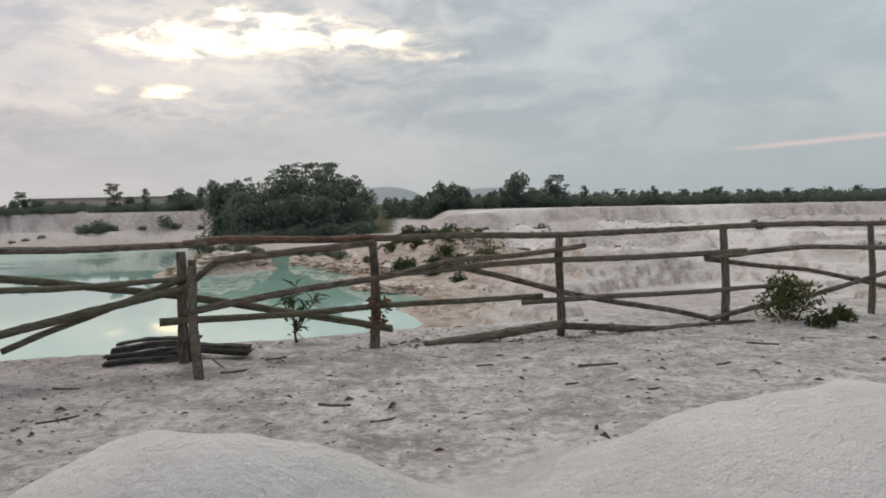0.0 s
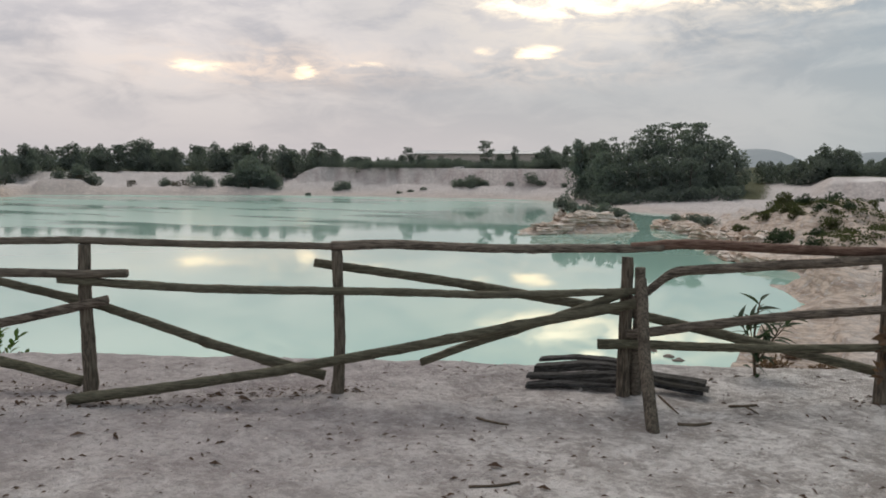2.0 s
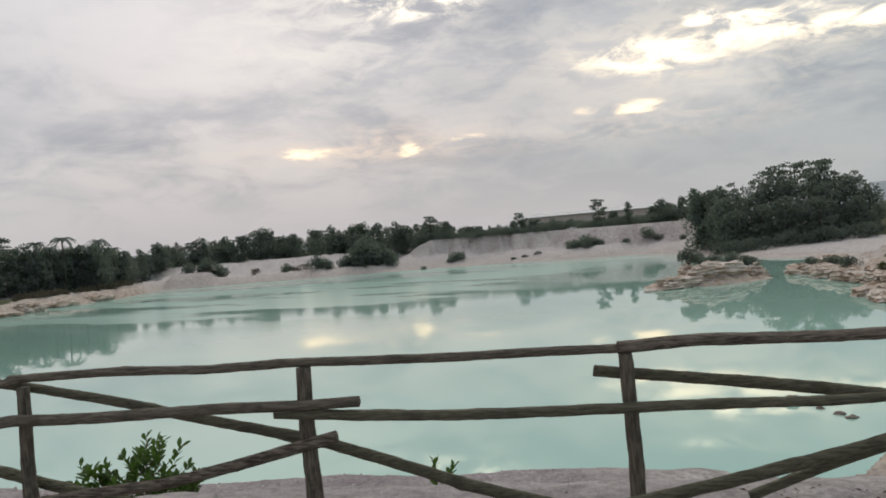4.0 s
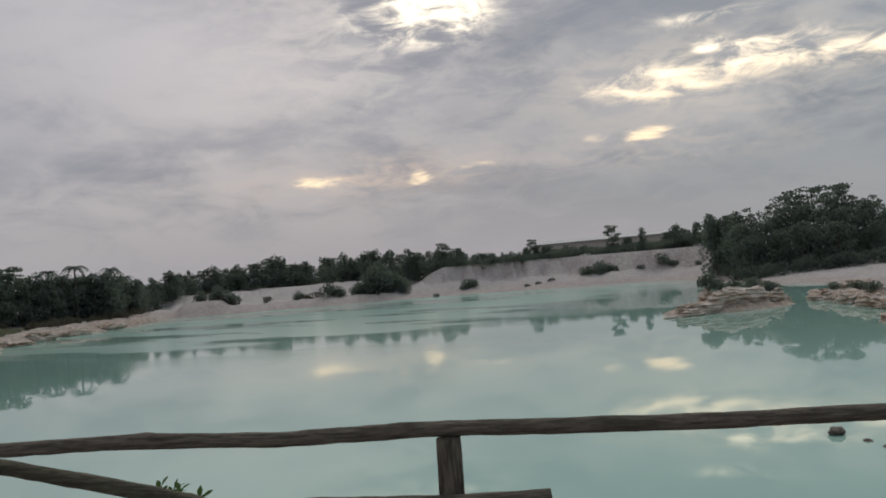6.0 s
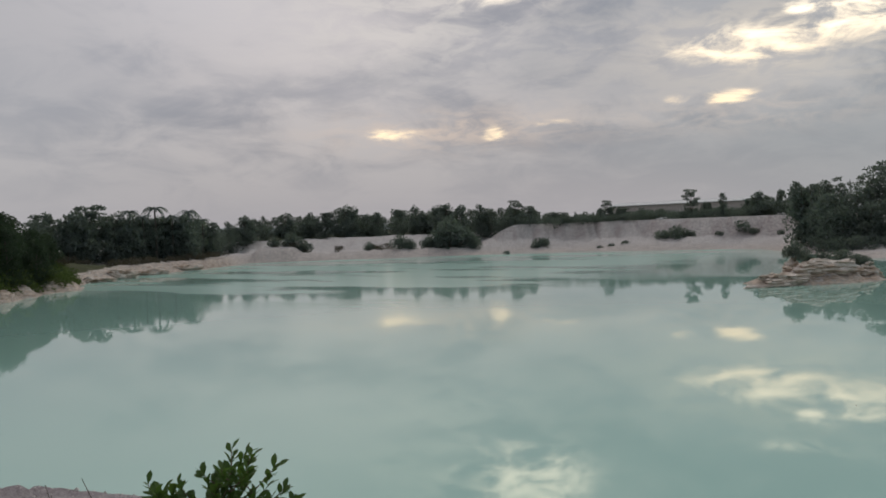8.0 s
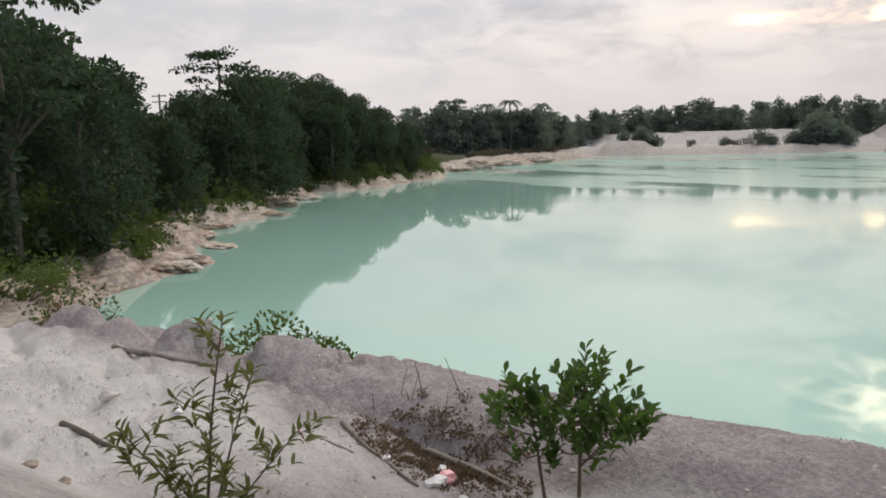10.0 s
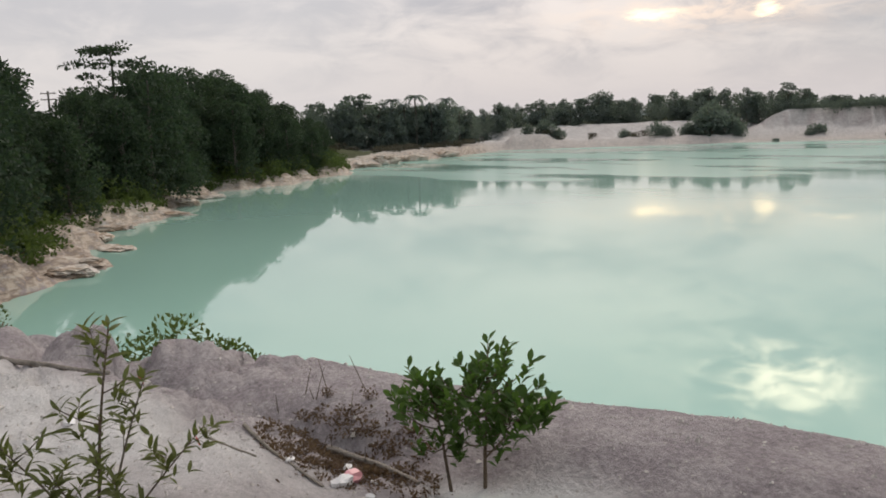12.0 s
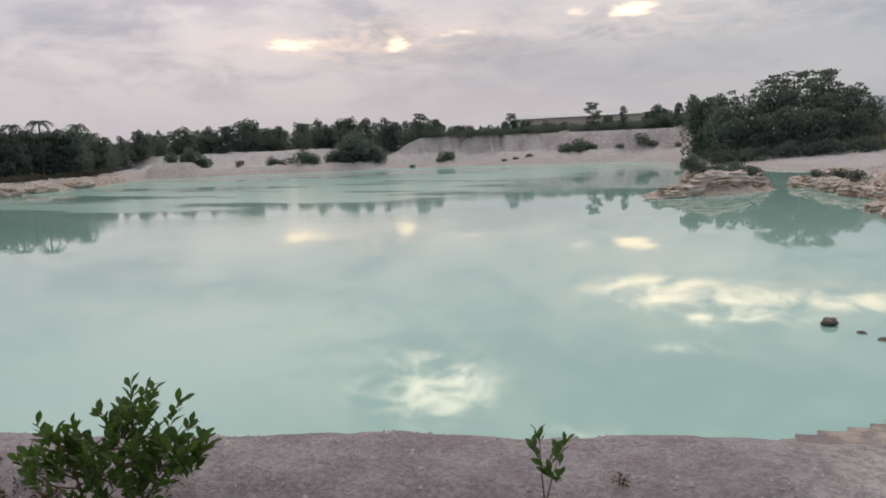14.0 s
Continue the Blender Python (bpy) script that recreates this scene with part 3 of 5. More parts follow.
def build_ground():
    cx, cy = -4.0, 4.0
    radii = [0.06]
    while radii[-1] < 420:
        radii.append(radii[-1] * (1.045 if radii[-1] < 1.2 else 1.0185 if radii[-1] < 40 else 1.016))
    radii += [520, 700, 1000, 1600, 3000, 4800]
    # fine steps where the walk looks, coarse ones behind
    angles = list(np.arange(40, 185, 0.22)) + list(np.arange(185, 400, 2.5))
    r, a = np.meshgrid(radii, np.radians(angles), indexing="ij")
    x, y = cx + r * np.cos(a), cy + r * np.sin(a)
    z = ground_height(x, y)
    nr, na = x.shape
    i, j = np.meshgrid(np.arange(nr - 1), np.arange(na), indexing="ij")
    jn = (j + 1) % na
    faces = np.stack([i * na + j, (i + 1) * na + j, (i + 1) * na + jn, i * na + jn], -1).reshape(-1, 4)
    me = bpy.data.meshes.new("ground")
    me.vertices.add(nr * na + 1)
    co = np.concatenate([np.stack([x, y, z], -1).reshape(-1, 3), [[cx, cy, float(z[0].mean())]]])
    me.vertices.foreach_set("co", co.ravel())
    tris = np.stack([np.full(na, nr * na), np.arange(na), (np.arange(na) + 1) % na], -1)
    loops = np.concatenate([faces.ravel(), tris.ravel()])
    me.loops.add(len(loops))
    me.loops.foreach_set("vertex_index", loops)
    starts = np.concatenate([np.arange(len(faces)) * 4, len(faces) * 4 + np.arange(na) * 3])
    me.polygons.add(len(starts))
    me.polygons.foreach_set("loop_start", starts)
    me.polygons.foreach_set("use_smooth", np.ones(len(starts), bool))
    me.update(calc_edges=True)
    # what grows and lies where: weeds, ochre clay, mauve clay
    X, Y, Zc = co[:, 0], co[:, 1], co[:, 2]
    d = np.minimum(shore_distance(X, Y, LAKE), 60)
    s = past_fence(X, Y)
    n = fbm(X, Y, 0.06, 4, 61)
    green = np.maximum(step(-X, 48, 60) * step(d, 3, 7) * (1 - step(Y, 118, 150)), step(d - 26 * step(-X - 0.25 * Y, 97, 110), 27, 33) * step(Y, 120, 150) * step(-X, -4, 16))
    green = np.maximum(green, step(Y, 232, 242) * step(X, 2, 12))
    green = np.maximum(green, step(n, 0.10, 0.2) * step(Y, 60, 100) * step(X, -16, 2) * 0.6 * step(d, 4, 8) * (1 - step(Y, 135, 155)))
    green = np.maximum(green, step(hump(X, Y, -2, 122, 8, 16), 0.2, 0.6) * (0.42 + n * 0.8))
    tan = (1 - step(d, 2, 12)) * step(np.hypot(X, Y), 25, 40) * (0.9 - 0.5 * step(Y, 170, 200))
    tan = np.maximum(tan, np.maximum(step(hump(X, Y, -32, 135, 7, 12, -38), 0.1, 0.3), 0.85 * step(hump(X, Y, 0, 116, 11, 26, 12), 0.15, 0.4)))
    # bare strata show on the steep faces
    fall = np.hypot(np.gradient(z, axis=0) / np.gradient(r, axis=0), np.gradient(z, axis=1) / (r * np.maximum(np.gradient(a, axis=1), 1e-4)))
    steep = np.append(step(fall, 0.35, 0.9).ravel(), 0.0) * step(np.hypot(X, Y), 34, 48)
    tan = np.maximum(tan, steep * (0.85 - 0.6 * step(Y, 165, 195)))
    mauve = step(s, 1.2, 4) * (1 - step(s, 30, 60)) * step(-X, 4.5, 8.5)
    mauve = np.maximum(mauve, step(Y, 120, 160) * 0.4)
    mauve = np.maximum(mauve, steep * step(Y, 165, 195) * step(np.abs(X + 22), 24, 40) * 0.85)
    mauve = np.maximum(mauve, 0.5 * step(X, 2, 12) * step(Y, 30, 50))
    mauve = np.maximum(mauve, 0.6 * step(-X, 0.5, 4) * step(Y, 3, 5) * (1 - step(Y, 12, 20)))
    white = np.clip(0.9 * hump(X, Y, -13.4, 11.15, 0.9, 0.28, 25, 2) + hump(X, Y, -0.75, 2.75, 1.15, 0.85, 5, 2) + hump(X, Y, 1.95, 3.1, 1.75, 1.15, -10, 2), 0, 1)
    white = np.maximum(white, step(-X, 13, 17) * step(s, 2, 4) * (1 - step(s, 6.5, 8)) * 0.62)
    white = np.maximum(white, step(fbm(X, Y, 0.04, 3, 90), 0.02, 0.1) * step(X, 4, 14) * step(Y, 40, 70) * 0.5)
    white = np.maximum(white, hump(X, Y, -12.9, 10.9, 1.4, 0.75, 51, 2))
    layer = me.color_attributes.new("zone", "FLOAT_COLOR", "POINT")
    layer.data.foreach_set("color", np.stack([green, tan, mauve, white], -1).astype(np.float32).ravel())
    me.materials.append(SAND)
    return tagged(new("ground", me), "pale kaolin sand ground of an old mine pit", "ground", kind="structure")


def build_water():
    n = 12
    verts = [(-260 + 360 * i / n, -10 + 290 * j / n, WATER) for j in range(n + 1) for i in range(n + 1)]
    faces = [(j * (n + 1) + i, j * (n + 1) + i + 1, (j + 1) * (n + 1) + i + 1, (j + 1) * (n + 1) + i) for j in range(n) for i in range(n)]
    return tagged(mesh_object("water", verts, faces, WATER_MAT), "still milky turquoise lake water in the pit", "water", kind="structure")


build_ground()
build_water()

# ---------------------------------------------------------------- the fence of rough poles
POSTS = [("h", -6.72, 4.95), ("g", -5.2, 5.52), ("f", -3.69, 6.14), ("a", -1.97, 6.93), ("b", -0.4, 7.45), ("c", 1.37, 7.95), ("d", 3.18, 8.5), ("e", 5.1, 9.15)]


def fence_y(x):
    return float(np.interp(x, [-12, *[p[1] for p in POSTS], 9.2], [3.1, *[p[2] for p in POSTS], 10.6]))


def fence_part(name, pts, r0, r1, mat, parent, off=0.0, seed=0, label=""):
    """A pole of the fence; each point is x, height and optionally its own step towards the viewer."""
    line = [(p[0], fence_y(p[0]) - (p[2] if len(p) > 2 else off), p[1]) for p in pts]
    v, f = pole(line, r0 * 0.8, r1 * 0.8, 10, seed, 0.18, 0.05)
    return mesh_object(name, v, f, mat, parent, label, smooth=True)


def build_fence():
    root = thing("fence", (0, 0, 0), "rough weathered pole fence at the edge of the pit", "fence")
    tops = dict(h=0.96, g=0.985, f=0.96, a=0.93, b=0.965, c=0.945, d=0.97, e=0.95)
    for i, (name, x, y) in enumerate(POSTS):
        low = ground_z(x, y) - 0.18
        v, f = pole([(x, y, low), (x + 0.01, y, 0.4), (x, y, tops[name])], 0.044, 0.036, 10, 50 + i, 0.16, 0.05)
        mesh_object("post", v, f, POST_WOOD, root, smooth=True)
    for i, x in enumerate((-8.3, -9.9, 6.9, 8.7)):      # posts past the ends of the walk's view
        y = fence_y(x)
        v, f = pole([(x, y, ground_z(x, y) - 0.2), (x, y, 0.95 if x > 0 else 0.6)], 0.05, 0.04, 9, 70 + i)
        mesh_object("post", v, f, WEATHERED, root, smooth=True)
    rails = [
        # top rails
        ([(-9.9, 0.52), (-8.3, 0.74), (-6.72, 1.005)], 0.029, 0.028, WEATHERED, 0.0),
        ([(-6.8, 1.005), (-6.2, 1.02), (-5.7, 1.0), (-5.2, 1.015), (-4.4, 0.995), (-3.66, 0.988)], 0.027, 0.029, WEATHERED, 0.0),
        ([(-3.72, 0.99), (-3.4, 1.005), (-2.7, 0.985), (-1.97, 0.98), (-1.75, 1.0)], 0.037, 0.036, WEATHERED, 0.01),
        ([(-1.95, 0.99), (-1.65, 1.02), (-0.9, 1.0), (-0.3, 0.99)], 0.042, 0.036, REDDISH, 0.0),
        ([(-0.45, 0.99), (0.4, 0.985), (1.37, 0.97), (2.3, 0.975), (3.25, 0.995)], 0.036, 0.032, WEATHERED, 0.0),
        ([(3.15, 0.995), (4.4, 1.0), (5.2, 0.97), (6.9, 0.98), (8.8, 0.96)], 0.036, 0.034, WEATHERED, 0.0),
        # second rails
        ([(-8.4, 0.50), (-6.72, 0.80), (-5.8, 0.80), (-5.2, 0.80), (-4.9, 0.81)], 0.04, 0.036, WEATHERED, 0.075),
        ([(-5.32, 0.765), (-4.9, 0.735), (-3.66, 0.695), (-2.85, 0.69), (-1.87, 0.715)], 0.032, 0.03, GREENISH, 0.07),
        ([(-3.86, 0.875), (-2.87, 0.725), (-1.97, 0.55), (-1.06, 0.35), (-0.25, 0.15)], 0.034, 0.04, GREENISH, -0.07),
        ([(-6.95, 0.98), (-6.2, 0.84), (-5.2, 0.575), (-4.52, 0.34), (-3.8, 0.12)], 0.036, 0.04, GREENISH, -0.075),
        ([(-6.95, 0.30), (-5.9, 0.43), (-5.02, 0.635)], 0.034, 0.036, WEATHERED, 0.075),
        ([(-8.0, 0.72), (-6.8, 0.43), (-6.2, 0.28), (-5.3, 0.06)], 0.034, 0.042, GREENISH, -0.075),
        ([(-1.86, 0.65, 0.11), (-3.0, 0.40, 0.11), (-4.0, 0.19, 0.16), (-5.15, 0.02, 0.24)], 0.038, 0.046, GREENISH, 0.1),
        ([(-1.95, 0.71, 0.08), (-3.2, 0.22, -0.02)], 0.036, 0.034, GREENISH, 0.0),
        ([(-1.95, 0.62), (-1.79, 0.74), (-1.69, 0.84), (-1.04, 0.91), (-0.38, 0.955)], 0.042, 0.036, WEATHERED, 0.075),
        ([(-1.95, 0.43), (-0.87, 0.59), (-0.2, 0.67), (0.31, 0.765), (0.85, 0.775), (1.62, 0.86)], 0.036, 0.032, WEATHERED, 0.075),
        ([(-0.2, 0.66), (0.5, 0.70), (1.35, 0.73), (2.4, 0.72), (3.42, 0.74)], 0.032, 0.032, WEATHERED, 0.065),
        ([(-2.12, 0.37), (-1.6, 0.36), (-0.4, 0.385), (0.4, 0.385), (1.18, 0.395)], 0.04, 0.032, GREENISH, 0.07),
        ([(0.98, 0.345), (2.33, 0.345), (3.2, 0.35), (4.26, 0.34)], 0.032, 0.03, WEATHERED, 0.07),
        ([(0.2, 0.74), (1.33, 0.43), (2.0, 0.27), (2.6, 0.14), (3.1, 0.02)], 0.034, 0.03, WEATHERED, -0.07),
        ([(0.05, 0.0), (0.6, 0.05), (1.4, 0.12)], 0.05, 0.045, WEATHERED, 0.12),
        ([(1.3, 0.10), (2.33, 0.0), (3.5, -0.02)], 0.045, 0.05, WEATHERED, 0.1),
        ([(3.0, 0.66), (4.22, 0.49), (5.4, 0.24), (6.2, 0.1)], 0.034, 0.032, WEATHERED, -0.07),
        ([(2.98, 0.05), (4.29, 0.24), (5.4, 0.43), (6.6, 0.66)], 0.036, 0.032, WEATHERED, 0.07),
        ([(2.94, 0.685), (3.5, 0.72), (4.22, 0.755), (5.4, 0.68), (7.0, 0.72)], 0.036, 0.032, WEATHERED, 0.07),
    ]
    for i, (pts, r0, r1, mat, off) in enumerate(rails):
        fence_part("rail", pts, r0, r1, mat, root, off, 100 + i)
    # the raking brace at the doubled post
    v, f = pole([(-1.86, 6.84, 0.80), (-1.78, 6.55, 0.40), (-1.64, 6.18, -0.12)], 0.034, 0.04, 10, 77)
    mesh_object("brace", v, f, POST_WOOD, root, smooth=True)
    v, f = pole([(-1.90, 6.99, -0.1), (-1.89, 6.97, 0.86)], 0.04, 0.035, 9, 78)
    mesh_object("post", v, f, WEATHERED, root, smooth=True)


build_fence()

# ---------------------------------------------------------------- trees
def crown_lobes(rng, height, width, lobes, kind):
    out = []
    for i in range(lobes):
        a = rng.uniform(0, 6.283)
        if kind == "tier":                  # flat storeys of a spreading tree
            t = (i % 6) / 6 + rng.uniform(0, 0.05)
            r = width * 0.5 * (1.05 - 0.8 * abs(t - 0.45)) * rng.uniform(0.15, 1.0) ** 0.7
            out.append((r * math.cos(a), r * math.sin(a), height * (0.45 + 0.55 * t)))
        else:
            t = i / lobes
            r = width * 0.5 * math.sqrt(max(0.03, 1 - max(0.0, 1.9 * t - 0.9) ** 2)) * rng.uniform(0.4, 1.0)
            out.append((r * math.cos(a), r * math.sin(a), height * (0.08 + 0.88 * t)))
    return np.array(out)


def make_tree(name, height, width, lobes, per, leaf, mat, seed, label, kind="round", group="", lobe=0.2):
    rng = np.random.default_rng(seed)
    root = thing(name, (0, 0, 0), label, "tree", group)
    pts = [(0, 0, -0.8), (rng.uniform(-0.2, 0.2), rng.uniform(-0.2, 0.2), height * 0.4), (rng.uniform(-0.4, 0.4), rng.uniform(-0.4, 0.4), height * 0.9)]
    v, f = pole(pts, height * 0.016 + 0.04, height * 0.006, 7, seed, 0.1, height / 10)
    v, f = [tuple(p) for p in v], list(f)
    c = crown_lobes(rng, height, width, lobes, kind)
    for i in range(0, lobes, max(1, lobes // 9)):        # limbs that carry the lobes
        start = (0, 0, min(height * 0.85, c[i][2] * 0.7))
        lv, lf = pole([start, (c[i][0] * 0.5, c[i][1] * 0.5, (start[2] + c[i][2]) * 0.5), tuple(c[i])], height * 0.007, height * 0.003, 5, seed + i, 0.1, height / 8)
        n = len(v)
        v += [tuple(p) for p in lv]
        f += [tuple(q + n for q in face) for face in lf]
    mesh_object("trunk", v, f, TRUNK, root)
    rad = width * lobe * rng.uniform(0.6, 1.25, lobes)
    lv, lf = leaf_cloud(c, rad, per, leaf, seed + 5, 0.22 if kind == "tier" else 0.8, 0.62)
    mesh_object("crown", lv, lf, mat, root)
    return root


def make_palm(seed):
    rng = np.random.default_rng(seed)
    root = thing("palm_tree", (0, 0, 0), "distant palm with drooping fronds above the wood", "palm", "palms in the far tree line")
    v, f = pole([(0, 0, -0.5), (0.2, 0.1, 6), (0.1, 0.3, 12)], 0.22, 0.16, 7, seed, 0.1, 1.2)
    mesh_object("trunk", v, f, TRUNK, root)
    verts, faces = [], []
    for i in range(16):
        a, rise = i * 2.399, rng.uniform(0.1, 1.0)
        for j in range(9):
            t0, t1 = j / 9, (j + 1) / 9
            for sgn in (-1, 1):
                def at(t, w):
                    r, z = 3.0 * t, 12 + 2.2 * rise * t - 2.6 * t * t
                    return (0.1 + r * math.cos(a) - w * math.sin(a), 0.3 + r * math.sin(a) + w * math.cos(a), z - abs(w) * 0.5)
                n = len(verts)
                verts += [at(t0, 0), at(t0 + 0.05, sgn * 0.6 * (1 - t0 * 0.7)), at(t1, sgn * 0.5 * (1 - t1 * 0.7)), at(t1, 0)]
                faces.append((n, n + 1, n + 2, n + 3))
    mesh_object("crown", verts, faces, LEAF_HAZED, root)
    return root


def scatter_copies(models, places, rng):
    """The first places take the models themselves, all others copies."""
    for i, (x, y, scale, sink) in enumerate(places):
        model = models[i % len(models)]
        m = pose(x, y, ground_z(x, y) - sink, 0, 0, rng.uniform(0, 360)) @ Matrix.Diagonal((scale, scale, scale * rng.uniform(0.9, 1.12), 1))
        ob = model if i < len(models) else copy_thing(model, m)
        ob.matrix_world = m


def lake_side(x, y):
    return look_up(FAR_GRID, 4, x, y)


def undergrowth(name, centres, radius, per, leaf, mat, seed, label, flat=0.7):
    v, f = leaf_cloud(centres, radius, per, leaf, seed, flat, 0.6)
    return tagged(mesh_object(name, v, f, mat), label, "bush", kind="stuff")


def build_woods():
    rng = np.random.default_rng(4)
    # dense wood on the lake's steep shore
    kinds = [make_tree("tree", 16, 9.5, 60, 84, 0.52, LEAF_DARK, 200 + i, "tall dark-leaved tree in the lakeside wood", group="lakeside wood", lobe=0.17) for i in range(4)]
    kinds.append(make_tree("tree", 20, 13, 54, 74, 0.5, LEAF_DARK, 230, "spreading tree with flat layered crown in the wood", "tier", group="lakeside wood", lobe=0.13))
    places = [(-72, 13, 0.9, 0.4), (-100, 26, 0.75, 0.4), (-128, 44, 1.1, 0.4), (-150, 66, 0.85, 0.4), (-142, 43.5, 1.12, 0.4), (-69, 4, 1.2, 0.4), (-92, 18, 0.8, 0.4), (-136, 50, 1.12, 0.4), (-122, 42, 1.05, 0.4), (-68, 8, 1.1, 0.4)]
    tries = 0
    while len(places) < 84 and tries < 6000:
        tries += 1
        x, y = rng.uniform(-205, -62), rng.uniform(-8, 112)
        d = lake_side(x, y)
        if not (6.5 if x > -112 else 5) < d < 36 or y > 0.9 * -x - 15 + 20 or any(math.hypot(x - p[0], y - p[1]) < 4.6 for p in places):
            continue
        front = 0.78 + 0.42 * min(1, (d - 5) / 12)
        # the wood's outline: high at its near end, a dip, a dome, then falling to the far end
        az = math.degrees(math.atan2(y - 4.8, x + 5.9))
        rise = float(np.interp(az, [148, 150, 151.6, 152.7, 154.6, 157.5, 158.5, 160.7, 163, 166, 167.4, 168.9, 169.6, 171.7, 174.3], [0.3, 0.4, 0.7, 1.4, 2.6, 3.8, 4.7, 4.4, 3.5, 3.2, 2.9, 2.1, 4.6, 6.6, 8.2]))
        room = 1.4 + math.hypot(x + 5.9, y - 4.8) * math.tan(radians(rise)) - ground_z(x, y)
        if room < 5:
            continue
        places.append((x, y, min(front * rng.uniform(0.85, 1.15), room / 17.2 * rng.uniform(0.92, 1.1)), 0.5))
    scatter_copies(kinds, places[:10], rng)
    for i, (x, y, k, sink) in enumerate(places[10:]):
        m = pose(x, y, ground_z(x, y) - sink, 0, 0, rng.uniform(0, 360)) @ Matrix.Diagonal((k, k, k * rng.uniform(0.94, 1.05), 1))
        copy_thing(kinds[i % 4], m).matrix_world = m
    bushes = []
    while len(bushes) < 330:
        x, y = rng.uniform(-195, -54), rng.uniform(2, 112)
        if (5.5 if x > -112 else 2.6) < lake_side(x, y) < 11 and y < 0.9 * -x + 5:
            bushes.append((x, y, ground_z(x, y) + rng.uniform(0.2, 2.2)))
    sizes = list(rng.uniform(0.7, 1.9, len(bushes)))
    while len(bushes) < 480:                 # taller thicket at the near end
        x, y = rng.uniform(-92, -56), rng.uniform(-4, 28)
        if 7 < lake_side(x, y) < 15 and y < 0.9 * -x - 35:
            bushes.append((x, y, ground_z(x, y) + rng.uniform(0.3, 4.0)))
            sizes.append(rng.uniform(1.0, 2.4))
    while len(bushes) < 900:                 # weeds and creepers over the lip of the bank
        x, y = rng.uniform(-190, -54), rng.uniform(2, 110)
        if (2.6 if x > -112 else 1.8) < lake_side(x, y) < 8 and y < 0.9 * -x + 5:
            bushes.append((x, y, ground_z(x, y) + rng.uniform(0.0, 0.7)))
            sizes.append(rng.uniform(0.4, 1.1))
    undergrowth("undergrowth", bushes, sizes, 60, 0.42, LEAF_LIGHT, 9, "tangled green undergrowth along the clay bank")
    build_far_woods(rng)


# top of the far tree line: azimuth and elevation in degrees, seen from the fence
SKYLINE = [(58, 0.75), (69.7, 0.72), (76, 0.85), (78.3, 0.95), (80.5, 1.25), (83.2, 1.2), (84.6, 0.75), (86, 1.3), (87.6, 1.35), (88.4, 0.7), (92, 0.6), (101, 1.25), (103, 1.6), (105.3, 1.35), (106.2, 0.8),
           (111, 0.75), (118.5, 0.7), (119.8, 1.1), (123, 1.3), (126, 1.3), (131, 1.05), (133, 1.4), (137, 1.05), (139.8, 0.85), (140.8, 0.3), (141.6, 0.5), (142.6, 1.2), (147, 1.35), (149, 1.7), (153, 1.3)]


def skyline(az):
    return float(np.interp(az, [p[0] for p in SKYLINE], [p[1] for p in SKYLINE]))


def at_bearing(az, r):
    return -4 + r * math.cos(radians(az)), 4 + r * math.sin(radians(az))


def far_edge(az):
    """Where the wood begins behind the far bank, as a distance from the fence."""
    return float(np.interp(az, [58, 88, 92, 101, 104, 112, 120, 124, 130, 138, 140.5, 143, 152], [262, 240, 262, 268, 282, 296, 308, 318, 336, 336, 312, 272, 248]))


